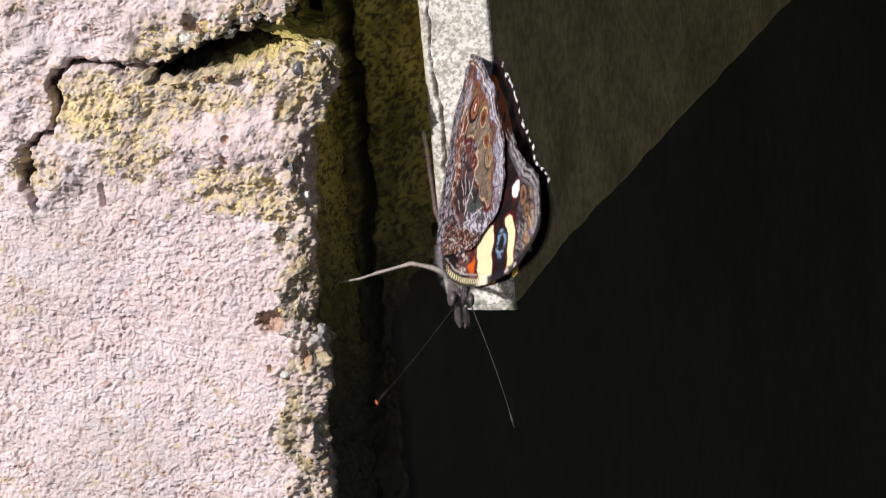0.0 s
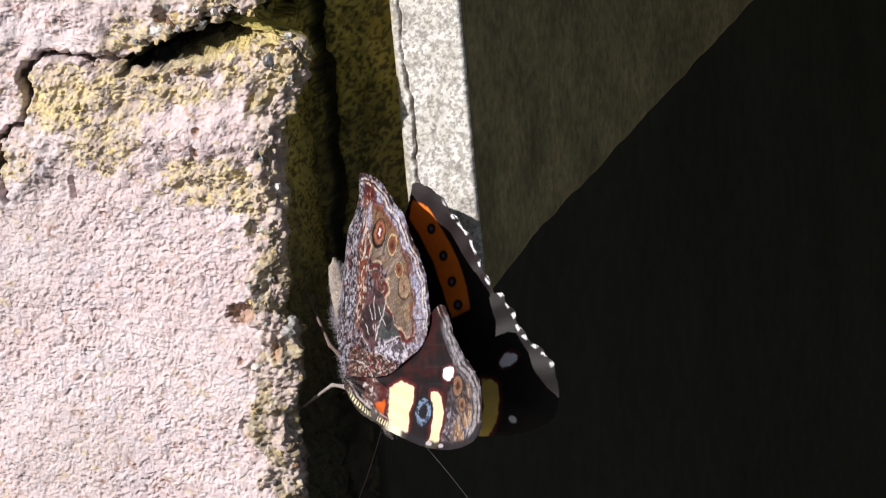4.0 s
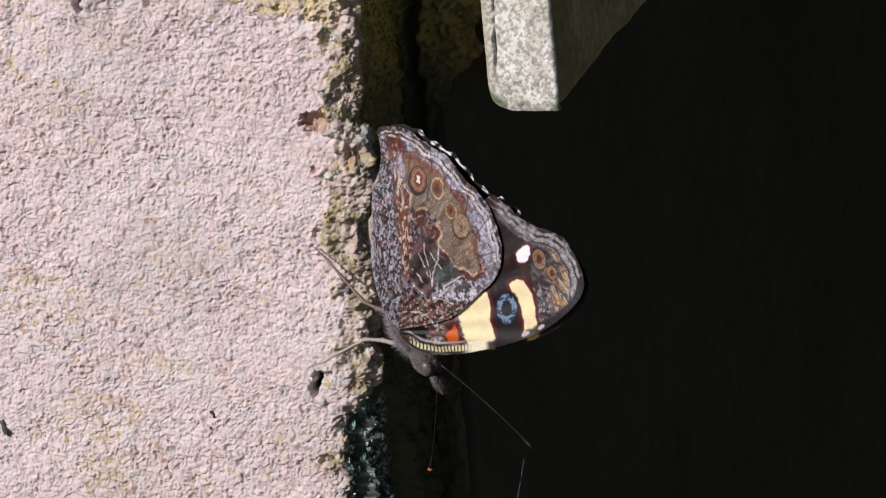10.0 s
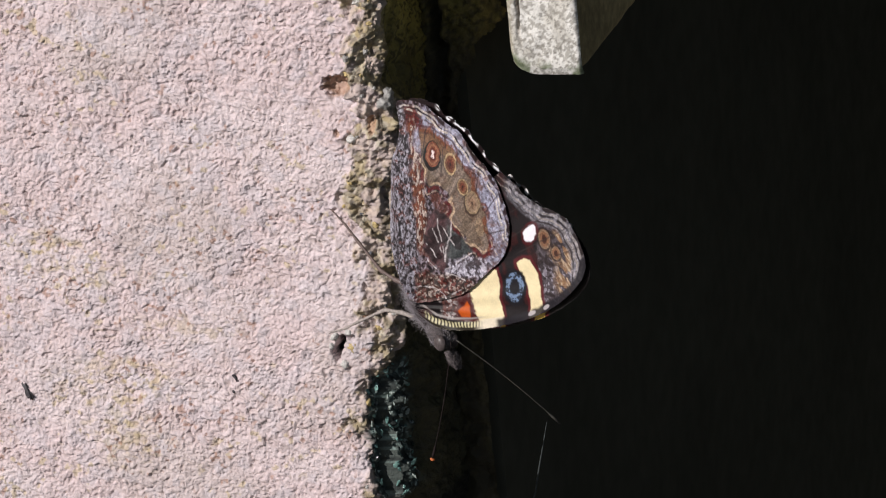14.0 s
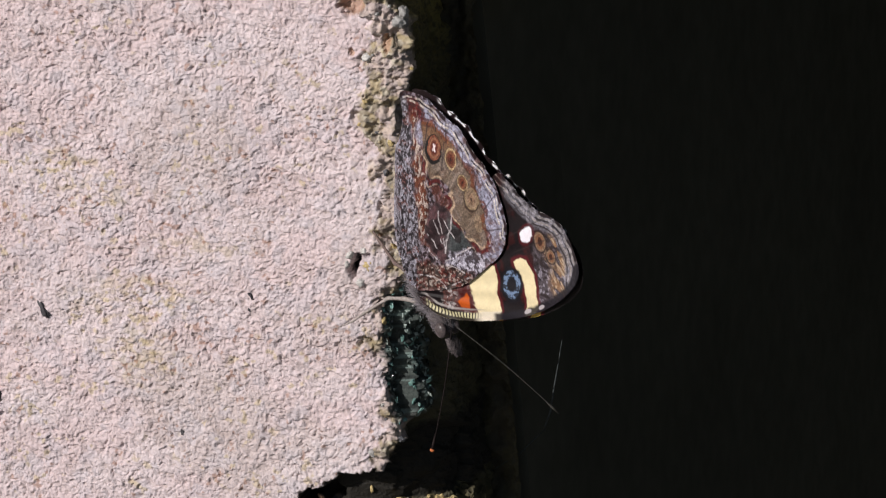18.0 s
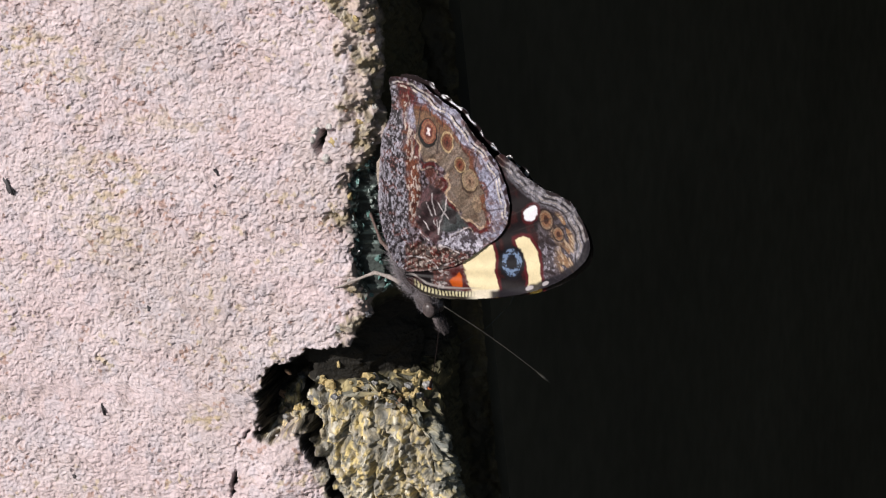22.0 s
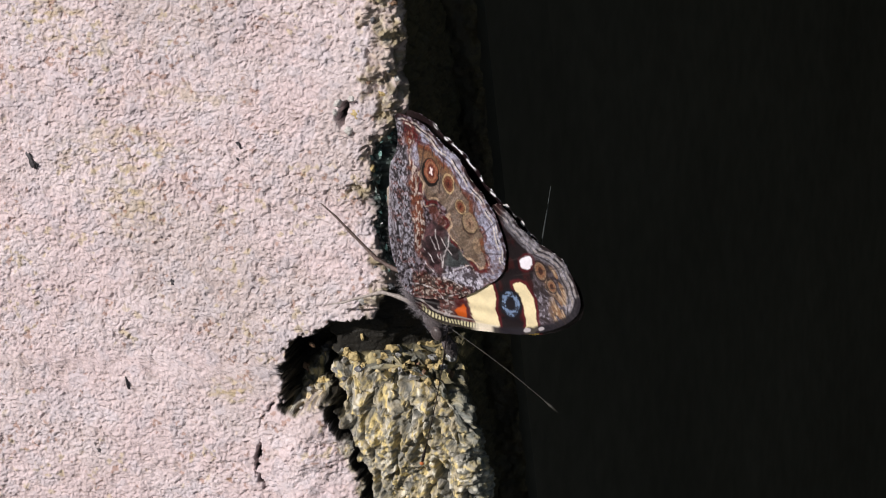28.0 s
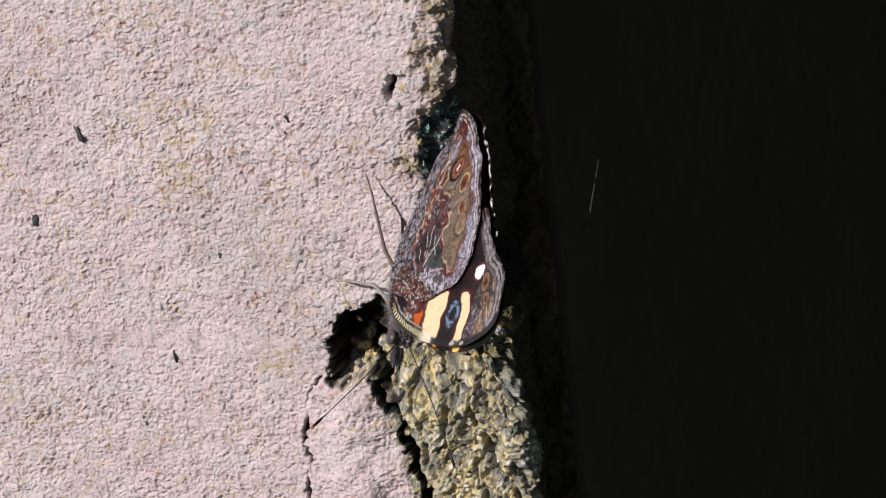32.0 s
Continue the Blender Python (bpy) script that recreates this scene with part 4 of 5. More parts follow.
    white = [[(730, 350), (735, 382), (745, 408), (748, 428), (740, 446)], [(738, 366), (756, 388), (764, 398)], [(757, 356), (759, 380), (750, 402), (748, 428)], [(710, 402), (728, 420), (738, 444)], [(704, 424), (724, 440), (740, 447)],
             [(740, 447), (762, 434), (800, 406)], [(740, 447), (766, 450), (788, 456)], [(756, 488), (778, 474), (798, 462)], [(686, 484), (704, 478), (728, 479), (746, 486), (757, 500)], [(684, 506), (690, 516), (712, 525)], [(742, 412), (730, 392), (722, 374)]]
    c = mix(c, (0.46, 0.42, 0.43), veins(a + 5 * (n1 - .5), b + 5 * (n2 - .5), white, 1.7) * .75 * step(.3, .45, n1))
    rays = [[(712, 216), (688, 160)], [(738, 230), (730, 184)], [(776, 262), (778, 212)], [(808, 296), (812, 242)], [(828, 330), (858, 290)], [(836, 366), (880, 350)], [(690, 205), (690, 290)], [(733, 280), (733, 230)]]
    c = mix(c, (0.04, 0.026, 0.03), veins(a, b, rays, 1.9) * .65)
    # thin dark and pale lines along the margin
    wave = margin + 1.6 * np.sin((a * .8 + b * .6) / 7.5) + 2.2 * (n1 - .5)
    for at, wide, colour, much in ((22, 2.4, (0.06, 0.035, 0.035), .7), (16.0, 2.6, (0.46, 0.41, 0.37), .85), (12.5, 1.8, (0.028, 0.018, 0.018), .9), (9.0, 2.2, (0.42, 0.38, 0.35), .8), (2.5, 5.4, (0.026, 0.010, 0.012), .95)):
        c = mix(c, colour, step(wide, wide * .45, np.abs(wave - at)) * much * (.15 + .85 * step(.42, .54, fbm(a / 11, b / 11, 2, 217 + int(at)))))
    # eye spots
    for k, (centre, ra, rb, lean, much) in enumerate(WING_EYES):
        d = disc(a + 4 * (n1 - .5), b + 4 * (n2 - .5), centre, ra, rb, lean)
        below = (b - centre[1]) / rb - .5 * (a - centre[0]) / ra
        if k == 0:
            c = mix(c, (0.012, 0.007, 0.006), step(1.30, 1.20, d + .10 - .14 * below))
            c = mix(c, (0.19, 0.075, 0.045), step(1.0, .92, d))
            c = mix(c, (0.25, 0.13, 0.085), step(.12, .05, np.abs(d - .70)) * .8)
            c = mix(c, (0.115, 0.028, 0.018), step(.55, .42, d))
            cross = np.minimum(np.abs(a - centre[0] + .5 * (b - centre[1])), np.abs(a - centre[0] - .5 * (b - centre[1])))
            c = mix(c, (0.62, 0.52, 0.52), step(.36, .28, d) * step(2.6, 1.6, cross))
            continue
        c = mix(c, (0.03, 0.016, 0.012), step(1.22, 1.10, d + .08 - .12 * below) * (.85 if k == 3 else .35) * much)
        c = mix(c, (0.48, 0.36, 0.22) if k < 3 else (0.36, 0.27, 0.18), step(1.04, .95, d) * .75 * much)
        c = mix(c, (0.17, 0.075, 0.045) if k < 3 else (0.235, 0.17, 0.125), step(.86, .76, d) * much)
        c = mix(c, (0.115, 0.03, 0.02), step(.58, .40, d) * (.9 if k in (1, 2) else .25) * much)
        c = mix(c, (0.03, 0.014, 0.01), step(.20, .11, d) * .85 * much)
    # radial streaks imitate the wing's glossy sheen within its colour
    fan, reach = np.arctan2(b - 530, a - 640), np.hypot(a - 640, b - 530)
    streak = .6 * vnoise(fan * 70, reach / 16, 227) + .4 * vnoise(fan * 150, reach / 9, 229)
    c = np.clip(c * (.62 + .70 * vnoise(a / 1.7, b / 1.7, 211))[..., None] * (.60 + .80 * streak)[..., None], 0, 1)
    return np.clip(1.22 * c ** 1.22, 0, 1)


def fore_marks(a, b, c, yellow, n1):
    """The pale patches that both sides of the fore wing share."""
    wob_a, wob_b = a + 5 * (n1 - .5), b + 4 * (n1 - .5)
    patch = area_distance(wob_a, wob_b, [(790, 470), (812, 440), (850, 428), (858, 455), (858, 480), (868, 506), (862, 524), (818, 532), (806, 512), (798, 490)])
    c = mix(c, (0.09, 0.008, 0.012), step(9, 4, patch) * .8)
    c = mix(c, yellow, step(1.5, -1.5, patch))
    patch = area_distance(wob_a, wob_b, [(893, 408), (908, 398), (922, 399), (938, 420), (948, 452), (950, 478), (944, 502), (924, 508), (926, 478), (918, 446), (902, 426)])
    c = mix(c, (0.09, 0.008, 0.012), step(9, 4, patch) * .8)
    c = mix(c, yellow, step(1.5, -1.5, patch))
    d = disc(wob_a, wob_b, (921, 352), 11, 18, 32)
    c = mix(c, (0.09, 0.008, 0.012), step(1.5, 1.2, d) * .6)
    return mix(c, (0.80, 0.76, 0.82), step(1.1, .92, d))


def fore_below(a, b):
    """The underside of the fore wing: black with cream patches, a blue ring and a clouded tip."""
    n1, n2, n3 = fbm(a / 9, b / 9, 3, 301), fbm(a / 26, b / 26, 3, 303), fbm(a / 4.2, b / 4.2, 2, 305)
    aw, bw = a + 12 * (n1 - .5) + 10 * (n2 - .5), b + 12 * (n2 - .5)
    c = plain(a, (0.014, 0.009, 0.011))
    c = mix(c, (0.05, 0.012, 0.012), step(.5, .64, n2) * .7)
    tip = area_distance(aw, bw, [(912, 300), (960, 300), (1060, 340), (1070, 440), (990, 470), (950, 482), (954, 448), (940, 408), (936, 372), (925, 335)])
    worm = fbm(a / 4.5, b / 5.5, 2, 306)
    grey = plain(a, (0.085, 0.07, 0.08))
    grey = mix(grey, (0.27, 0.25, 0.29), step(.50, .64, worm) * step(-30, 15, (b - 400) + .3 * (a - 960)) * .75)
    grey = mix(grey, (0.025, 0.016, 0.016), step(.47, .38, fbm(a / 9, b / 5, 2, 313)) * .8)
    streak = step(.40, .58, fbm((a + b) / 26, (b - a) / 9, 2, 311)) * step(40, 16, line_distance(a, b, [(990, 366), (1012, 376), (1024, 400), (1006, 420)]))
    grey = mix(grey, (0.25, 0.15, 0.085), streak * .85)
    grey = mix(grey, (0.40, 0.32, 0.24), streak * step(.52, .62, fbm((a + b) / 22, (b - a) / 5, 2, 316)) * .8)
    c = over(c, grey, step(4, -4, tip))
    margin = line_distance(a, b, FORE_MARGIN) + 2.0 * (n1 - .5)
    edge = plain(a, (0.15, 0.145, 0.165))
    edge = mix(edge, (0.36, 0.34, 0.38), step(.52, .60, worm) * .7)
    c = over(c, edge, step(33, 25, margin) * step(858, 876, a) * .85)
    wave = margin + 1.4 * np.sin((a + b) / 7.0)
    for at, wide, colour, much in ((25, 2.4, (0.03, 0.02, 0.02), .8), (18, 2.4, (0.34, 0.30, 0.28), .7), (12.5, 2.4, (0.02, 0.014, 0.014), .9), (7.5, 2.0, (0.29, 0.26, 0.24), .65), (1.5, 4.4, (0.018, 0.010, 0.011), .95)):
        c = mix(c, colour, step(wide, wide * .45, np.abs(wave - at)) * much * (.4 + .6 * step(.38, .50, fbm(a / 14, b / 14, 2, 309))))
    for centre, ra, rb in (((951, 358), 13, 18), ((978, 378), 10, 13)):
        d = disc(a + 3 * (n1 - .5), b + 3 * (n2 - .5), centre, ra, rb, -20)
        c = mix(c, (0.03, 0.016, 0.014), step(1.3, 1.1, d) * .8)
        c = mix(c, (0.24, 0.165, 0.115), step(1.02, .90, d) * .8)
        c = mix(c, (0.19, 0.10, 0.06), step(.82, .68, d) * .9)
        c = mix(c, (0.045, 0.016, 0.012), step(.5, .32, d) * .9)
    c = np.clip(1.2 * np.clip(c * (.64 + .70 * vnoise(a / 1.7, b / 1.7, 315))[..., None], 0, 1) ** 1.18, 0, 1)
    c = fore_marks(a, b, c, (0.70, 0.59, 0.37), n1)
    # blue ring
    d = disc(a + 5 * (n3 - .5), b + 5 * (n1 - .5), (890, 453), 20, 27, 8)
    c = mix(c, (0.008, 0.007, 0.010), step(1.35, 1.15, d))
    c = mix(c, (0.15, 0.21, 0.33), step(1.02, .90, d) * step(.42, .60, d) * (.1 + .9 * step(.38, .50, fbm(a / 3.4, b / 3.4, 2, 307))))
    # orange patch by the root, wine-red round it
    k = area_distance(aw, bw, [(735, 478), (790, 474), (806, 512), (812, 532), (740, 530)])
    warm = plain(a, (0.10, 0.04, 0.035))
    warm = mix(warm, (0.46, 0.41, 0.41), step(.54, .64, n1) * .8)
    warm = mix(warm, (0.02, 0.012, 0.012), step(.5, .36, n3) * .7)
    m = step(3, -3, k)[..., None]
    c = c * (1 - m) + warm * m
    c = mix(c, (0.06, 0.008, 0.008), step(3, -3, k) * step(764, 774, aw) * .95)
    k = area_distance(a + 4 * (n1 - .5), b + 4 * (n2 - .5), [(770, 514), (789, 494), (796, 514), (795, 524), (776, 524)])
    c = mix(c, (0.46, 0.08, 0.01), step(2, -2, k))
    # cream and black ladder along the leading edge
    lead = line_distance(a, b, [(700, 534), (724, 546), (760, 549), (800, 543), (850, 530), (900, 514)])
    rung = step(.3, .5, .5 + .5 * np.sin(a / 1.02 - .12 * b))
    ladder = step(14, 11, lead) * step(842, 812, a) * step(700, 716, a)
    c = mix(c, (0.03, 0.024, 0.018), ladder)
    c = mix(c, (0.50, 0.45, 0.28), ladder * rung * step(2, 4, lead))
    pale = step(16, 12, np.abs(lead - 7) * 1.6) * step(800, 830, a) * step(872, 862, a)
    c = mix(c, (0.70, 0.62, 0.50), pale * .9)
    c = mix(c, (0.32, 0.28, 0.27), step(2.4, 1.0, np.abs(lead - 19)) * step(690, 705, a) * step(840, 800, a) * .7)
    rim = line_distance(a, b, FORE[5:12]) + 3 * (n1 - .5)
    c = mix(c, (0.012, 0.010, 0.014), step(15, 9, rim) * step(846, 858, a) * .95)
    for p in ((958, 476), (928, 492)):
        c = mix(c, (0.55, 0.50, 0.52), step(1.1, .7, disc(a + 4 * (n1 - .5), b, p, 4, 9, 55)) * .7)
    rays = [[(880, 400), (1000, 330)], [(900, 420), (1025, 360)], [(920, 440), (1035, 395)], [(860, 380), (960, 312)], [(850, 340), (920, 296)]]
    return mix(c, (0.03, 0.022, 0.022), veins(a, b, rays, 1.6) * .6 * step(396, 384, b))


def hind_above(a, b):
    """The upperside of the hind wing: blackish with an orange band of dots."""
    n1, n2 = fbm(a / 9, b / 9, 3, 401), fbm(a / 26, b / 26, 3, 403)
    c = plain(a, (0.010, 0.004, 0.005))
    c = mix(c, (0.010, 0.005, 0.005), step(20, -60, a - 680) * .7)
    band = area_distance(a + 5 * (n1 - .5), b + 5 * (n1 - .5), [(640, 196), (664, 194), (705, 216), (752, 246), (790, 282), (818, 322), (796, 340), (760, 308), (716, 270), (676, 242), (645, 222)])
    c = mix(c, (0.85, 0.19, 0.02), step(6, 2, band))
    for p in ((688, 222), (728, 254), (763, 286), (792, 316)):
        d = disc(a, b, p, 9, 10)
        c = mix(c, (0.015, 0.010, 0.012), step(1.1, .85, d))
        c = mix(c, (0.16, 0.16, 0.26), step(.5, .3, d) * .7)
    margin = line_distance(a, b, HIND_MARGIN)
    dash = step(-.1, .25, np.sin((a * .85 + b * .5) / 5.0 + 6 * (n2 - .5)) + 1.8 * (n1 - .5))
    return mix(c, (0.74, 0.73, 0.76), step(3.0, 1.6, np.abs(margin - 3 - 3 * (n1 - .5))) * dash * step(682, 698, a))


def fore_above(a, b):
    """The upperside of the fore wing: black with a yellow patch and white spots."""
    n1, n2 = fbm(a / 9, b / 9, 3, 501), fbm(a / 26, b / 26, 3, 503)
    c = plain(a, (0.007, 0.005, 0.005))
    root = area_distance(a + 8 * (n1 - .5), b, [(690, 480), (760, 420), (800, 440), (780, 500), (700, 525)])
    c = mix(c, (0.28, 0.06, 0.012), step(6, -12, root) * .8)
    c = fore_marks(a, b, c, (0.70, 0.48, 0.12), n1)
    for p, ra, rb in (((975, 440), 8, 6),):
        c = mix(c, (0.72, 0.70, 0.72), step(1.1, .85, disc(a, b, p, ra, rb)))
    margin = line_distance(a, b, FORE_MARGIN)
    dash = step(.1, .35, np.sin((a + b * .6) / 4.0) + 1.2 * (n1 - .5))
    return mix(c, (0.74, 0.72, 0.72), step(3.2, 1.6, np.abs(margin - 3 - 4 * (n1 - .5))) * dash * step(330, 312, b))


def wing_mesh(name, outline, below, above, side, lift):
    """A thin curved wing with the underside's pattern outside and the upperside's pattern inside. side: -1 for the
    wing whose underside faces -y, 1 for its mirror."""
    outline = smooth_line(outline, 1)
    xs, zs = [p[0] for p in outline], [p[1] for p in outline]
    v, q, c = [], [], []
    count = 0
    for sheet, off in ((below, side * .035), (above, -side * .035)):
        fine = 1.0 if side < 0 and sheet is below else 1.8
        a, b = np.meshgrid(np.arange(min(xs) - 6, max(xs) + 6, fine), np.arange(min(zs) - 6, max(zs) + 6, fine))
        d = area_distance(a, b, outline)
        fringe = 1.6 * (fbm(a / 5, b / 5, 2, 601) - .5)
        scallop = (2.6 if side > 0 else .8) * np.sin((a * .85 + b * .5) / 6.0) * step(350, 310, b) * step(16, 6, np.abs(d)) * step(640, 660, a)
        keep = d + fringe + scallop < 1.5
        x, z = (a - ROOT[0]) * U, -(b - ROOT[1]) * U
        # the inner part swells out over the body and turns back round it
        bulge = np.where(a < 676, np.sqrt(np.clip(1 - ((676 - a) / 64) ** 2, 0, 1)), .5 + .5 * np.cos(np.clip((a - 676) / 130, 0, 1) * math.pi))
        curve = lift - 1.15 * bulge * step(165, 310, b) + .15 * np.sin(a / 60 + b / 95) + .12 * ((a - 690) / 350) ** 2
        pleat = .07 * np.sin(np.arctan2(b - 520, a - 660) * 34) + .05 * (fbm(a / 30, b / 30, 2, 603) - .5)
        index = np.arange(a.size).reshape(a.shape)
        quads = np.stack([index[:-1, :-1], index[:-1, 1:], index[1:, 1:], index[1:, :-1]], -1)
        quads = quads[keep[:-1, :-1] & keep[:-1, 1:] & keep[1:, 1:] & keep[1:, :-1]].reshape(-1, 4)
        used, inverse = np.unique(quads, return_inverse=True)
        quads = inverse.reshape(-1, 4) + count
        if off > 0:
            quads = quads[:, ::-1]
        y = -side * (curve + pleat) + off
        p = np.stack([x, y, z], -1).reshape(-1, 3)[used]
        v.append(p), q.append(quads), c.append(sheet(a, b).reshape(-1, 3)[used])
        count += len(p)
    return raw_mesh(name, np.concatenate(v), np.concatenate(q), np.concatenate(c), M_WING)


butterfly = tagged(new("butterfly"), "butterfly with folded grey-brown wings, clinging head down to the wall", "butterfly")
HINGE = ((668 - ROOT[0]) * U, 0.7)
near_pair, far_pair = [], []
for nm, outline, below, above, side, lift, pair, label in (
        ("hind_wing", HIND, hind_below, hind_above, -1, -.12, near_pair, "hind wing with clouded grey-brown underside and ringed eye spots"),
        ("fore_wing", FORE, fore_below, fore_above, -1, .28, near_pair, "fore wing with cream bands and a blue ring on black"),
        ("hind_wing", HIND, hind_below, hind_above, 1, -.12, far_pair, "hind wing with orange dotted band and white-dashed margin"),
        ("fore_wing", FORE, fore_below, fore_above, 1, .28, far_pair, "black fore wing with yellow patch and white spots")):
    me = wing_mesh(nm, outline, below, above, side, lift)
    shift = Vector((-HINGE[0], 0, 0)) * MM
    me.transform(Matrix.Translation(shift))
    wing = child(nm, me, butterfly, label)
    wing.location = Vector((HINGE[0], 0 if side < 0 else 2 * HINGE[1], 0)) * MM
    pair.append(wing)


def map_point(a, b, y=HINGE[1]):
    return Vector(((a - ROOT[0]) * U, y, -(b - ROOT[1]) * U))


# body: abdomen in rings, furry thorax, head with eyes, and feelers
bm = bmesh.new()
spine = [(672, 472), (656, 442), (640, 412), (627, 382), (617, 352), (612, 330), (612, 314)]
tube(bm, [map_point(*p) for p in spine], [1.3, 1.35, 1.25, 1.1, .95, .75, .3], 20)
part("abdomen", bm, material("tan_abdomen", (0.34, 0.285, 0.23), rough=.8, grain=.4, grain_size=.25, bump=.1, bump_size=.2), butterfly, "tan scaly abdomen")
bm = bmesh.new()
blob(bm, map_point(680, 514), (1.5, 1.5, 3.4), (0, -32, 0), .18, 4, 2)
thorax = part("thorax", bm, M_BODY, butterfly, "grey furry thorax")
bm = bmesh.new()
rng = random.Random(5)
tailward = Vector((-.5, 0, .85))


def hairs(bm, centre, radii, lean, count, low, high, wide):
    """Short hairs that stand out from an egg-shaped body and lie towards the tail."""
    e = Euler((0, radians(lean), 0)).to_matrix()
    for _ in range(count):
        n = Vector((rng.gauss(0, 1), rng.gauss(0, 1), rng.gauss(0, 1))).normalized()
        base = centre + e @ Vector((n.x * radii[0], n.y * radii[1], n.z * radii[2])) * .97
        way = (e @ n * rng.uniform(.3, .9) + tailward * rng.uniform(.3, 1.0) + Vector((rng.gauss(0, .2), rng.gauss(0, .2), rng.gauss(0, .2)))).normalized()
        w = way.cross(Vector((rng.gauss(0, 1), rng.gauss(0, 1), rng.gauss(0, 1)))).normalized() * wide
        p = [bm.verts.new(q * MM) for q in (base - w, base + w, base + way * rng.uniform(low, high))]
        bm.faces.new(p)


hairs(bm, map_point(680, 514), (1.5, 1.5, 3.4), -32, 5600, .6, 1.7, .018)
hairs(bm, map_point(652, 432), (1.4, 1.4, 3.0), -28, 3200, .5, 1.7, .018)
hairs(bm, map_point(630, 370), (1.1, 1.1, 3.2), -16, 1800, .3, .9, .02)
part("fur", bm, M_HAIR, thorax, "long soft grey hairs")
bm = bmesh.new()
blob(bm, map_point(719, 566), (1.25, 1.3, 2.0), (0, -42, 0), .15, 4, 3)
head = part("head", bm, M_BODY, butterfly, "grey hairy head")
bm = bmesh.new()
hairs(bm, map_point(719, 566), (1.25, 1.3, 2.0), -42, 1800, .25, .65, .02)
part("head_fur", bm, M_HAIR, head, "short grey hairs")
for y in (-1.0, 1.0):
    bm = bmesh.new()
    blob(bm, map_point(735, 578, HINGE[1] + y * 1.1), (.85, .5, .95), (0, -20, 0), .06, 3)
    part("eye", bm, M_EYE, head, "round grey-brown compound eye")
    bm = bmesh.new()
    tube(bm, [map_point(742, 592, HINGE[1] + .35 * y), map_point(752, 606, HINGE[1] + .42 * y), map_point(766, 622, HINGE[1] + .3 * y)], [.42, .45, .2], 8)
    hairs(bm, map_point(754, 607, HINGE[1] + .38 * y), (.45, .42, 1.1), -38, 500, .2, .5, .022)
    part("palp", bm, M_BODY, head, "pale-tipped palp")

M_FEELER_DARK = material("dark_antenna", (0.016, 0.011, 0.011), rough=0.7, grain=0.4, grain_size=0.3, spec=0.1)
FEELER_REST, LEG_REST = Vector((11.0, 6.0, -10.0)).normalized(), Vector((-13.0, 1.0, 2.0)).normalized()


def feeler(y, label):
    """A thin ringed feeler with a club at its end, from its joint on the head."""
    bm = bmesh.new()
    tip = FEELER_REST * 16
    pts, rad = [], []
    for k in range(15):
        t = k / 14
        pts.append(tip * t + Vector((0, 0, .35 * math.sin(t * math.pi))))
        rad.append(.075 - .02 * t + (.17 * float(step(.88, .95, np.array(t)) * (1 - .5 * step(.97, 1.0, np.array(t))))))
    tube(bm, pts, rad, 7)
    ob = part("antenna", bm, M_ANTENNA if y > 0 else M_FEELER_DARK, butterfly, label)
    ob.location = map_point(752, 574, HINGE[1] + y) * MM
    return ob


feelers = [feeler(.5, "thin clubbed feeler"), feeler(-.5, "thin dark feeler with an orange tip")]
bm = bmesh.new()
blob(bm, FEELER_REST * 15.9, (.22, .22, .3), (0, 40, 0), .1, 3)
part("antenna_tip", bm, M_ORANGE, feelers[1], "orange tip of the feeler")


def leg(root, rise, mat, label):
    """A jointed leg from its root: thigh, shin and foot, stretched towards the wall with a knee."""
    bm = bmesh.new()
    along, out = LEG_REST, Vector((0, 0, 1))
    joints = [Vector((0, 0, 0)), along * 1.6 + out * rise * .55, along * 3.9 + out * rise, along * 8.4 + out * rise * .45, along * 10.6 + out * rise * .12, along * 13.0]
    wide = [.36, .28, .24, .19, .14, .11]
    pts, rad = [], []
    for k, (p, q) in enumerate(zip(joints, joints[1:])):
        for t in (0, .33, .66):
            pts.append(p.lerp(q, t))
            rad.append((wide[k] * (1 - t) + wide[k + 1] * t) * (.86 if t else 1.12))
    pts.append(joints[-1]), rad.append(.09)
    tube(bm, pts, rad, 8)
    for k in (-1, 1):
        tube(bm, [pts[-1], pts[-1] + along * .35 + Vector((0, .12 * k, -.12))], [.05, .02], 4)
    ob = part("leg", bm, mat, butterfly, label)
    ob.location = root * MM
    return ob


legs = [leg(map_point(668, 545, .2), 1.5, M_LEG, "pale slender middle leg"), leg(map_point(650, 490, .2), -1.2, M_LEG_DARK, "brown jointed hind leg"),
        leg(map_point(668, 545, 1.7), 1.3, M_LEG_DARK, "dark slender middle leg"), leg(map_point(650, 490, 1.7), -1.2, M_LEG_DARK, "brown jointed hind leg")]

# ---- small things on the wall ----
for (x, z), a, b, lean in (((-58.6, -18.4), .38, 1.25, -20), ((-66.6, -30.3), .42, .7, 10), ((-41.9, -34.3), .25, .5, -10), ((-50.1, -48.6), .13, .8, -8), ((-55.3, -58.1), .25, .4, -30), ((-30.6, -15.7), .16, .5, -30), ((-31.0, -17.5), .2, .25, 0)):
    bm = bmesh.new()
    blob(bm, (0, 0, 0), (a, .22, b), (0, lean, 0), .9, 3, int(abs(x)))
    ob = part("fleck", bm, M_FLECK, None)
    ob.location = Vector((x, -.12, z)) * MM
    tagged(ob, "dark dried fleck stuck to the painted wall", "debris", "flecks on the wall")

# ---- midges in the air before the wall ----
M_GLASSY = material("midge_wing", (0.55, 0.55, 0.55), rough=0.3, grain=0.1, grain_size=.3)
midges = []
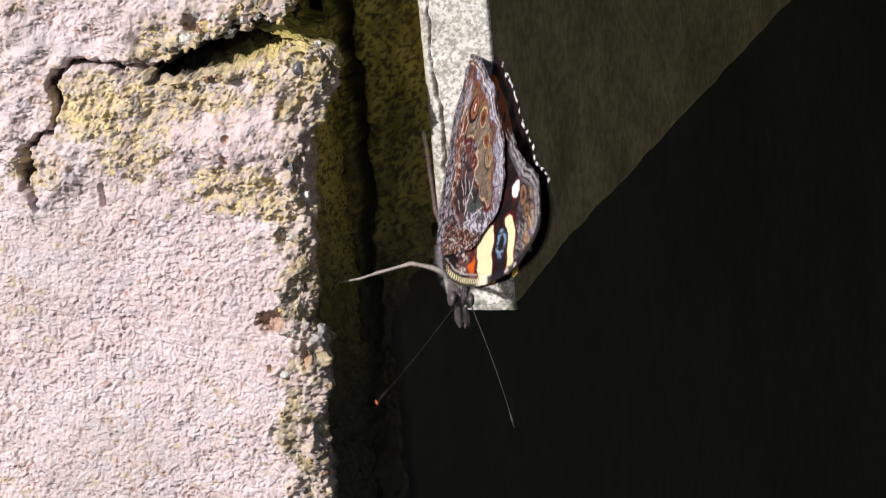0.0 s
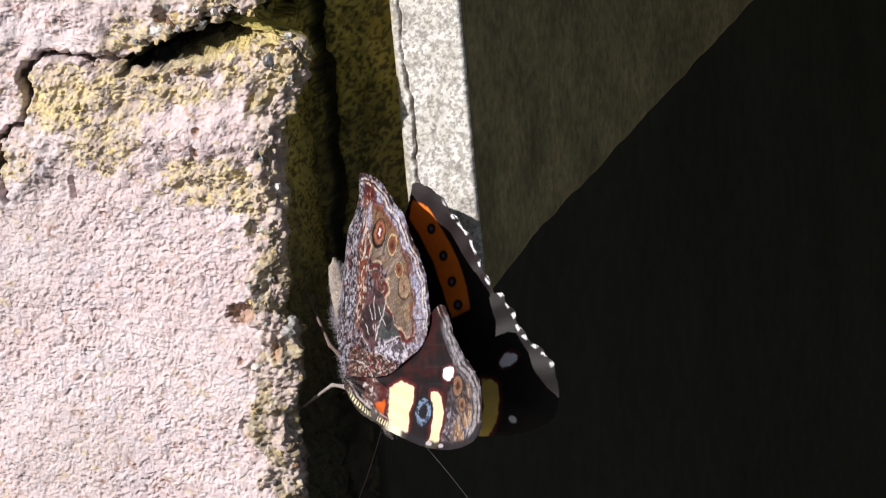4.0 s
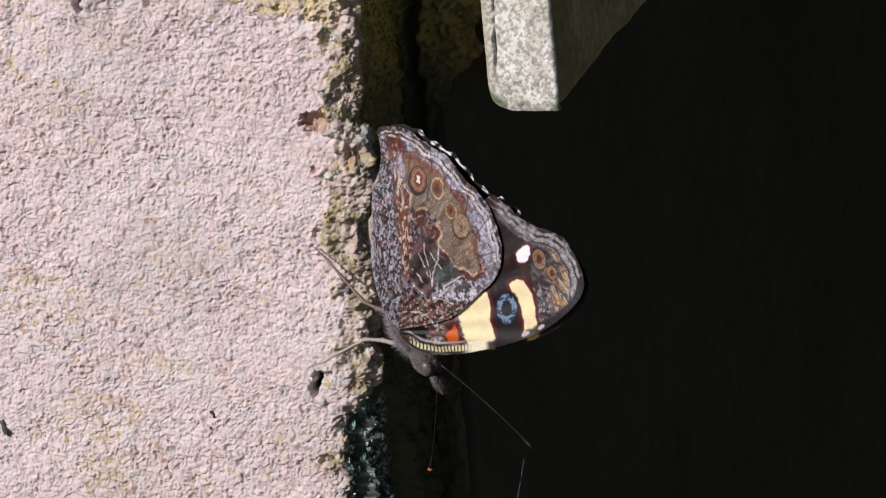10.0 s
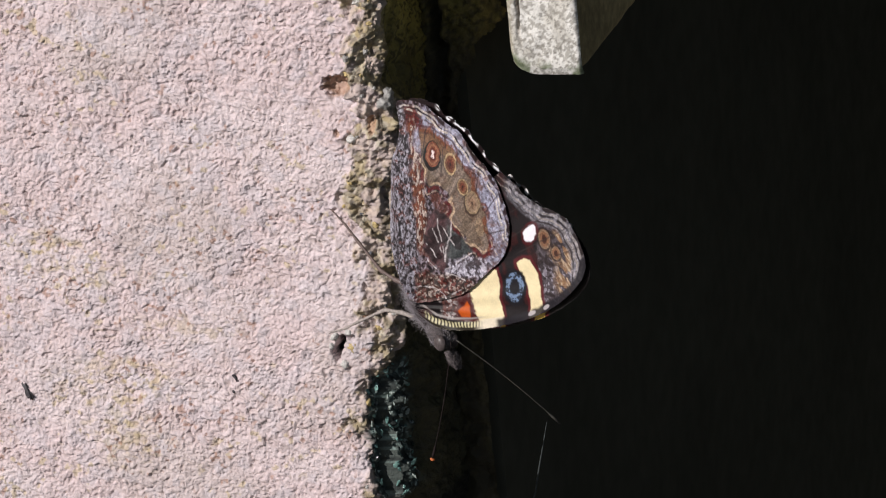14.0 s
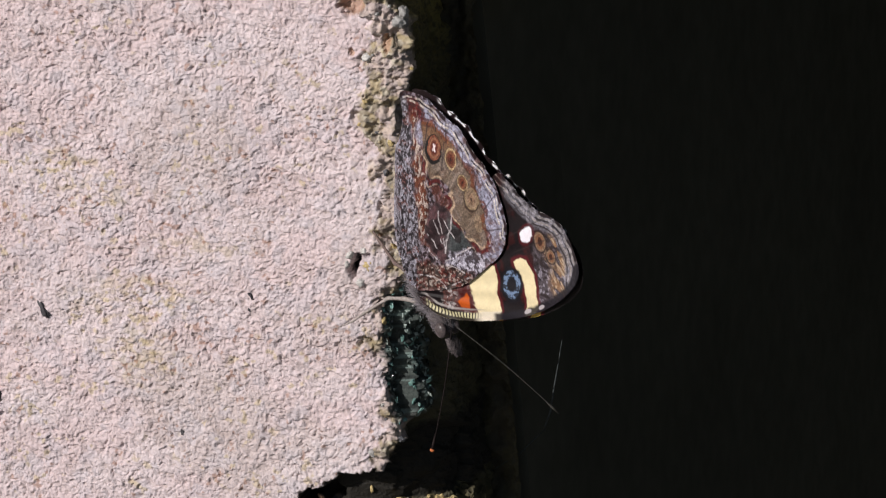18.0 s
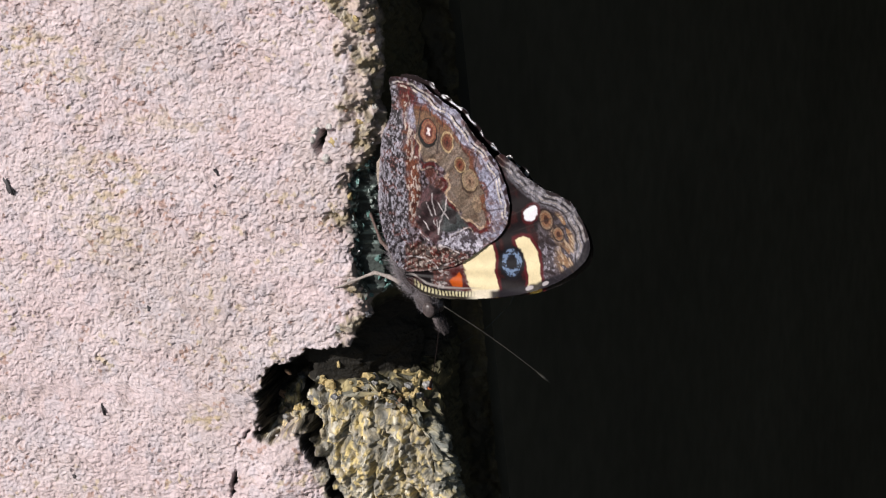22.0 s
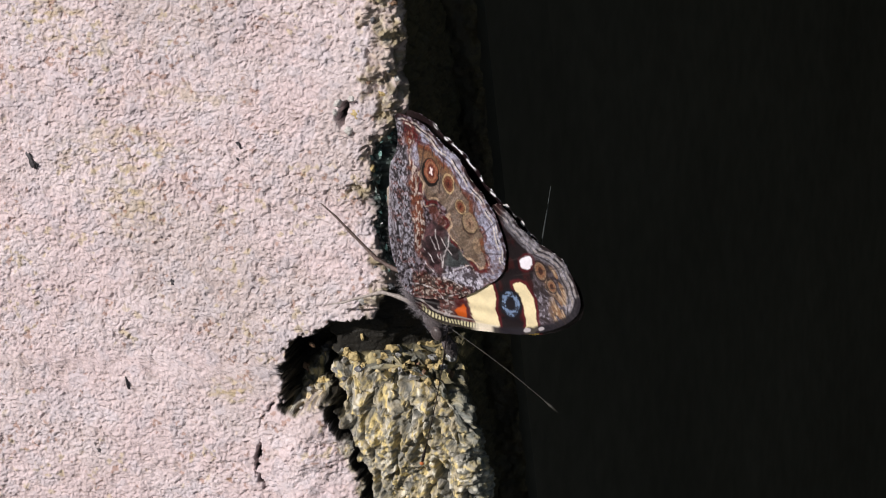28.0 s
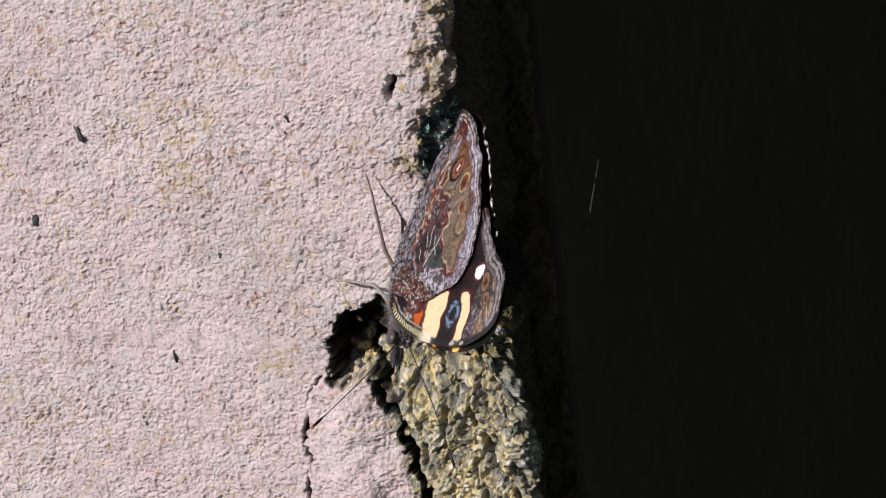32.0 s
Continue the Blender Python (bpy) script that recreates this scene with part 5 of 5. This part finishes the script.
for k in range(3):
    midge = tagged(new("midge"), "tiny grey midge flying before the wall", "insect", "midges in the air")
    bm = bmesh.new()
    tube(bm, [(-.9, 0, -.15), (-.3, 0, 0), (.3, 0, .05), (.7, 0, 0), (.95, 0, -.05)], [.08, .2, .3, .25, .12], 8)
    part("body", bm, M_FLECK, midge)
    for side in (-1, 1):
        bm = bmesh.new()
        ring = [(.3, .1), (.1, .9), (-.3, 1.5), (-.7, 1.6), (-.6, .9), (-.1, .1)]
        upper = [bm.verts.new(Vector((x, side * y, .25 + .35 * y)) * MM) for x, y in ring]
        lower = [bm.verts.new(Vector((x, side * y, .22 + .35 * y)) * MM) for x, y in ring]
        bm.faces.new(upper), bm.faces.new(lower[::-1])
        for i in range(6):
            bm.faces.new((upper[i], lower[i], lower[(i + 1) % 6], upper[(i + 1) % 6]))
        part("wing", bm, M_GLASSY, midge, smooth=False)
    midges.append(midge)


# ---- what moves ----
def motions():
    """The butterfly's walk: seconds, place in millimetres and turn in degrees."""
    rows = [
        (0.0, 8.53, 5.20, 30.20, -16.0, -3.4, -52.0),
        (0.5, 6.02, 2.60, 25.38, -22.1, -1.1, -28.1),
        (1.0, 4.97, -0.30, 24.16, -12.7, 3.3, -25.7),
        (1.5, 4.82, -0.40, 23.94, -9.1, 3.4, -25.2),
        (2.0, 4.81, -0.50, 23.80, -11.9, 0.8, -25.7),
        (2.5, 4.69, -0.60, 23.75, -11.8, 1.0, -25.6),
        (3.0, 4.89, -0.70, 23.84, -11.1, 1.6, -26.7),
        (3.5, 3.76, -1.00, 20.52, -12.4, -5.1, -27.4),
        (3.9, 3.76, -1.00, 20.52, -12.4, -5.1, -27.4),
        (4.0, 1.30, -1.00, 17.00, -12.4, -5.1, -27.4),
        (4.1, 3.70, -1.20, 20.30, -9.0, -2.0, -20.0),
        (4.2, 3.50, -1.60, 20.20, -5.0, 2.0, -14.0),
        (4.3, 1.60, -2.60, 15.80, 2.0, 8.0, -3.0),
        (4.5, 1.33, -3.00, 15.43, 6.6, 10.4, 2.1),
        (6.5, 0.91, -3.57, 15.16, -27.2, 7.8, 22.5),
        (7.0, 0.99, -3.71, 15.22, -28.0, 6.2, 19.0),
        (7.5, 1.18, -3.86, 15.11, -27.4, 6.8, 20.8),
        (8.0, 0.53, -4.00, 14.04, -24.5, 2.4, 6.3),
        (8.5, -1.20, -5.00, 8.90, -13.1, 1.6, -14.6),
        (9.0, -0.72, -6.00, 7.18, -12.7, 3.8, -10.4),
        (9.5, -1.67, -6.22, 3.02, -12.8, 4.8, -13.6),
        (10.0, -1.79, -6.44, 0.84, -10.1, 1.6, -14.0),
        (10.5, -1.72, -6.67, 0.50, -9.9, 0.9, -15.9),
        (11.0, -1.73, -6.89, 0.35, -9.1, 0.7, -17.6),
        (11.5, -2.13, -7.11, 0.02, -6.9, 2.9, -19.9),
        (12.0, -2.02, -7.33, 0.07, -7.3, 2.0, -20.8),
        (12.5, -1.92, -7.56, 0.05, -7.1, 1.9, -21.6),
        (13.0, -1.85, -7.78, 0.02, -8.5, 1.4, -21.9),
        (13.5, -1.88, -8.00, 0.21, -8.6, 1.1, -21.4),
        (15.5, -3.67, -8.36, -2.09, -10.3, 3.7, -24.8),
        (16.0, -4.38, -8.45, -4.48, -10.2, 8.2, -25.7),
        (16.5, -4.02, -8.55, -7.12, -5.1, 4.8, -24.9),
        (17.0, -4.08, -8.64, -7.61, -4.8, 4.4, -25.1),
        (17.5, -4.15, -8.73, -7.89, -5.3, 4.0, -25.4),
        (18.0, -4.29, -8.82, -8.25, -4.8, 4.5, -25.4),
        (18.5, -3.91, -8.91, -9.49, -1.1, 8.1, -23.4),
        (19.0, -4.12, -9.00, -13.28, -1.5, 11.5, -23.6),
        (19.5, -3.06, -7.50, -17.15, 9.1, 7.7, -15.4),
        (20.0, -4.80, -6.00, -20.73, 1.6, 7.5, -14.8),
        (20.5, -4.81, -5.75, -22.30, -2.9, 4.7, -15.2),
        (21.0, -4.44, -5.50, -22.78, -2.8, 7.6, -14.8),
        (21.5, -4.56, -5.25, -23.18, -3.2, 8.6, -13.4),
        (22.0, -4.58, -5.00, -23.32, -6.1, 7.0, -12.8),
        (22.5, -4.79, -4.75, -23.55, -7.5, 7.1, -13.7),
        (23.0, -4.69, -4.50, -23.71, -8.2, 6.5, -15.2),
        (23.5, -5.06, -4.62, -23.70, -7.8, 7.0, -13.9),
        (24.0, -5.09, -4.75, -23.95, -9.0, 6.6, -15.4),
        (24.5, -4.37, -4.88, -23.85, -4.7, 7.3, -14.2),
        (25.0, -4.94, -5.00, -25.40, -3.1, 11.8, -15.4),
        (25.5, -7.12, -5.50, -29.55, -2.1, 11.7, -19.4),
        (26.0, -6.79, -6.00, -29.83, -0.6, 11.1, -22.4),
        (26.5, -6.92, -6.33, -30.04, -0.1, 11.4, -20.9),
        (28.5, -6.18, -7.67, -29.19, 3.1, 12.3, -22.3),
        (29.0, -8.19, -8.00, -30.80, -7.1, 12.9, -29.4),
        (29.5, -10.44, -8.17, -31.92, -15.6, 12.2, -39.9),
        (30.0, -11.34, -8.33, -33.29, -15.0, 12.7, -41.6),
        (30.5, -13.66, -8.50, -32.76, -28.6, 5.7, -50.7),
        (31.0, -13.99, -8.67, -32.71, -28.9, 4.8, -51.7),
        (31.5, -14.00, -8.83, -32.47, -27.6, 5.9, -51.1),
        (32.0, -13.85, -9.00, -32.57, -29.1, 4.9, -52.7),
    ]
    walk(butterfly, [(t, pose(x * MM, y * MM, z * MM, rx, ry, rz)) for t, x, y, z, rx, ry, rz in rows])
    # the midges' flights: seconds and place in millimetres
    for midge, flight in zip(midges, (((0.00, 500, -700, 166), (1.02, 500, -700, 166), (1.18, 101, -40, 29), (1.40, 39, -40, 30), (1.50, 44, -40, 27), (1.60, 50, -40, 25), (1.82, 102, -40, 26), (1.98, 500, -700, 166), (2.02, -400, -700, 166), (2.18, -61, -40, 28), (2.40, 4, -40, 32), (2.50, -2, -40, 29), (2.60, -7, -40, 26), (2.82, -61, -40, 26), (2.98, -400, -700, 166), (8.52, -400, -700, 166), (8.68, -1, -40, 88), (8.90, -9, -40, 53), (9.00, -5, -40, 55), (9.10, -1, -40, 57), (9.32, 0, -40, 84), (9.48, -400, -700, 166), (10.02, -400, -700, 166), (10.18, -73, -40, 16), (10.40, -28, -40, 22), (10.50, -25, -40, 16), (10.60, -21, -40, 10), (10.82, -75, -40, 11), (10.98, -400, -700, 166), (11.52, -400, -700, 166), (11.68, -7, -40, 76), (11.90, -8, -40, 39), (12.00, -11, -40, 43), (12.10, -13, -40, 47), (12.32, -9, -40, 76), (12.48, -400, -700, 166), (19.52, -400, -700, 166), (19.68, -80, -40, -10), (19.90, -4, -40, -3), (20.00, -9, -40, -10), (20.10, -14, -40, -16), (20.32, -81, -40, -18), (20.48, -400, -700, 166), (23.52, -400, -700, 166), (23.68, -80, -40, -16), (23.90, -14, -40, -11), (24.00, -21, -40, -13), (24.10, -28, -40, -16), (24.32, -81, -40, -18), (24.48, -400, -700, 166), (32.00, -400, -700, 166)),
            ((0.00, -400, -700, 166), (2.02, -400, -700, 166), (2.18, 17, -40, -23), (2.40, 18, -40, 30), (2.50, 22, -40, 25), (2.60, 25, -40, 20), (2.82, 21, -40, -23), (2.98, 500, -700, 166), (8.52, 500, -700, 166), (8.68, 98, -40, 56), (8.90, 59, -40, 52), (9.00, 62, -40, 55), (9.10, 65, -40, 58), (9.32, 97, -40, 55), (9.48, 500, -700, 166), (10.52, -400, -700, 166), (10.68, -69, -40, 43), (10.90, -13, -40, 38), (11.00, -15, -40, 42), (11.10, -18, -40, 46), (11.32, -69, -40, 44), (11.48, -400, -700, 166), (18.02, 500, -700, 166), (18.18, 38, -40, 65), (18.40, 37, -40, 32), (18.50, 35, -40, 27), (18.60, 32, -40, 22), (18.90, 31, -40, 21), (19.00, 28, -40, 16), (19.10, 24, -40, 11), (19.32, 91, -40, 14), (19.48, 500, -700, 166), (32.00, 500, -700, 166)),
            ((0.00, 500, -700, 166), (2.02, 500, -700, 166), (2.18, 103, -40, 63), (2.40, 59, -40, 61), (2.50, 63, -40, 63), (2.60, 67, -40, 66), (2.82, 103, -40, 65), (2.98, 500, -700, 166), (8.52, 500, -700, 166), (8.68, 97, -40, 10), (8.90, 60, -40, 10), (9.00, 64, -40, 8), (9.10, 67, -40, 5), (9.32, 96, -40, 5), (9.48, 500, -700, 166), (28.52, -400, -700, 166), (28.68, -77, -40, 9), (28.90, -35, -40, 9), (29.00, -38, -40, 11), (29.10, -41, -40, 13), (29.32, -77, -40, 10), (29.48, -400, -700, 166), (32.00, -400, -700, 166)))):
        walk(midge, [(t, pose(x * MM, y * MM, z * MM, 0, 15, 40)) for t, x, y, z in flight])
    # legs and feelers turn at their roots: seconds and the way to the foot or the tip
    ways = (
        (legs[0], LEG_REST, ((0.0, -7.4, -10.4, -3.4), (0.5, -12.4, -1.8, -4.2), (1.0, -12.8, 0.8, -3.2), (2.0, -13.0, 0.6, -2.0), (3.0, -13.0, 0.2, -2.4), (3.5, -13.0, 0.2, 2.3), (4.5, -8.8, 4.9, -8.6), (6.5, -5.6, 12.0, -0.4), (7.0, -6.7, 11.4, -0.7), (8.0, -8.9, 9.7, -0.6), (8.5, -12.3, 1.7, -4.5), (9.0, -12.2, 4.0, -3.2), (10.0, -12.4, -0.2, -4.6), (11.0, -12.4, -1.2, -4.2), (12.0, -12.5, -1.3, -4.0), (13.0, -12.3, -1.6, -4.5), (16.0, -12.8, 1.7, -2.5), (17.0, -11.3, -2.0, -6.6), (18.0, -11.6, -1.5, -6.1), (19.0, -12.7, -0.7, -3.4), (19.5, -8.7, -2.9, -9.5), (20.0, -10.6, 1.5, -7.8), (21.0, -12.1, 2.4, -4.7), (22.0, -11.9, 3.2, -4.7), (23.0, -12.1, 2.3, -4.7), (24.0, -12.3, 2.2, -4.2), (25.0, -12.3, 2.2, -4.3), (26.0, -12.3, -1.3, -4.6), (28.5, -12.2, -1.4, -4.9), (29.0, -12.6, 0.7, -4.0), (29.5, -11.4, -2.4, -6.2), (30.0, -11.8, -1.8, -5.5), (30.5, -12.0, 1.4, -5.3), (31.0, -12.6, -2.8, -2.7), (32.0, -12.4, -3.7, -2.7))),
        (legs[1], LEG_REST, ((0.0, -3.0, -4.1, 12.6), (0.5, -5.7, -9.6, 7.0), (1.0, -9.0, -3.7, 9.0), (2.0, -7.4, -5.2, 10.6), (3.0, -11.2, 1.8, 6.7), (3.5, -4.6, -3.7, 13.4), (4.5, -10.1, 8.5, 0.3), (7.0, -4.7, 9.8, 7.4), (9.0, -11.5, 4.1, 5.0), (10.0, -11.6, 1.4, 6.1), (11.0, -11.3, 0.5, 6.8), (13.0, -11.3, -0.7, 6.7), (16.0, -8.4, -3.2, 10.7), (17.0, -12.9, 1.8, 2.4), (18.0, -12.3, 4.2, 2.4), (19.0, -12.3, 3.1, 3.7), (19.5, -12.7, 3.6, 0.6), (20.0, -10.9, -0.9, 7.4), (22.0, -9.9, 8.0, 3.5), (23.0, -9.5, -2.0, 10.8), (24.0, -10.8, -3.0, 11.1), (25.0, -12.8, -2.7, 2.0), (26.0, -11.2, -4.1, 7.6), (28.5, -11.2, -3.5, 7.5), (29.0, -10.7, -4.6, 8.6), (29.5, -9.0, -5.5, 8.7), (30.0, -9.1, -4.9, 9.6), (30.5, -12.0, -0.8, 5.5), (31.0, -7.7, -5.7, 9.0), (32.0, -8.5, -5.4, 8.5))),
        (legs[2], LEG_REST, ((0.0, -6, 9, -2), (9.0, -8, 9, -1), (32.0, -8, 8, -2))),
        (legs[3], LEG_REST, ((0.0, -5, 9, 5), (9.0, -5, 10, 5), (29.0, -5, 10, 5), (32.0, -9, -1, 7))),
        (feelers[0], FEELER_REST, ((0.0, 2.7, 7.1, -14.1), (0.5, 3.2, 10.5, -11.7), (1.0, 4.5, 10.8, -10.9), (2.0, 4.0, 11.4, -10.5), (3.0, 4.4, 11.2, -10.5), (3.5, 1.7, 12.7, -9.6), (4.4, 9.8, 3.4, -12.2), (6.5, 13.4, 4.0, -7.8), (7.0, 13.3, 4.3, -7.8), (8.0, 8.4, 8.3, -10.8), (8.5, 6.8, 9.7, -10.8), (9.0, 6.6, 9.9, -10.7), (10.0, 7.7, 9.0, -10.8), (11.0, 8.1, 8.8, -10.7), (12.0, 6.2, 10.0, -10.9), (13.0, 7.4, 9.6, -10.4), (16.0, 9.8, 7.5, -10.2), (17.0, 8.9, 8.1, -10.5), (18.0, 9.4, 7.8, -10.3), (19.0, 10.1, 7.5, -9.9), (20.0, 10.2, 7.3, -10.0), (21.0, 11.0, 7.1, -9.2), (22.0, 11.8, 6.3, -8.8), (23.0, 11.3, 7.4, -8.5), (24.0, 12.2, 6.4, -8.1), (25.0, 12.6, 6.0, -7.9), (26.0, 12.2, 5.9, -8.5), (28.5, 13.8, 3.7, -7.8), (29.0, 11.6, 5.0, -9.8), (29.5, 5.1, 11.0, -10.4), (30.0, 5.0, 10.4, -11.1), (30.5, -2.7, 13.9, -7.5), (31.0, 9.3, 8.4, -11.5), (32.0, 9.0, 8.4, -11.1))),
        (feelers[1], FEELER_REST, ((0.0, -4.3, -6.7, -13.9), (0.5, -7.8, 2.2, -13.8), (1.0, -5.0, 1.5, -15.1), (2.0, -6.1, 2.6, -14.6), (3.0, -5.8, 2.6, -14.7), (3.5, -7.1, 2.8, -14.1), (4.5, -7.8, 0.2, -14.0), (6.5, 2.8, 11.1, -11.1), (7.0, 2.4, 11.3, -11.1), (8.0, -2.1, 10.7, -11.7), (9.0, -3.7, 9.2, -12.5), (11.0, -4.7, 3.4, -14.9), (12.0, -4.9, 3.3, -14.9), (13.0, -4.5, 2.6, -15.1), (18.0, -2.1, -0.7, -15.8), (20.0, -4.0, 4.6, -14.8), (23.0, -4.0, 7.0, -13.8), (26.0, 7.0, -11.1, -9.2), (28.5, 3.7, -9.1, -12.9), (29.0, 7.2, -12.8, -6.4), (29.5, 10.4, -11.0, -5.3), (30.0, 8.9, -12.9, -3.1), (30.5, 7.0, -10.9, -9.4), (31.0, 6.6, -9.8, -10.7), (32.0, 6.6, -9.5, -11.1))))
    for limb, rest, aims in ways:
        root = limb.location.copy()
        walk(limb, [(t, Matrix.Translation(root) @ rest.rotation_difference(Vector(way).normalized()).to_matrix().to_4x4()) for t, *way in aims])
    # one quick flick of the wings at the fourth second: seconds, opening and forward swing of the near pair and of the far one
    flick = ((0.0, 0, 0, 1.5, 1.0), (.6, 0, 0, 1.5, 1.2), (1.2, 0, 0, 1.0, 1.1), (3.87, 0, 0, .5, .9), (4.0, -9, 29, 22, 27), (4.1, -6, 10, 18, 15), (4.2, -3, 1, 12, 7), (4.3, 0, 0, 8, 3), (4.45, 0, 0, 4, 1.4), (6.5, 0, 0, 1.2, 1.9), (32.0, 0, 0, .3, 1.9))
    for wing, share in zip(near_pair, (.45, 1.0)):
        walk(wing, [(t, pose(HINGE[0] * MM, 0, 0, 0, swing * share, turn)) for t, turn, swing, _, _ in flick])
    for wing in far_pair:
        walk(wing, [(t, pose(HINGE[0] * MM, 2 * HINGE[1] * MM, .1 * MM, 1.3 - 4.0 * max(0, 1 - t), swing, turn)) for t, _, _, turn, swing in flick])


motions()
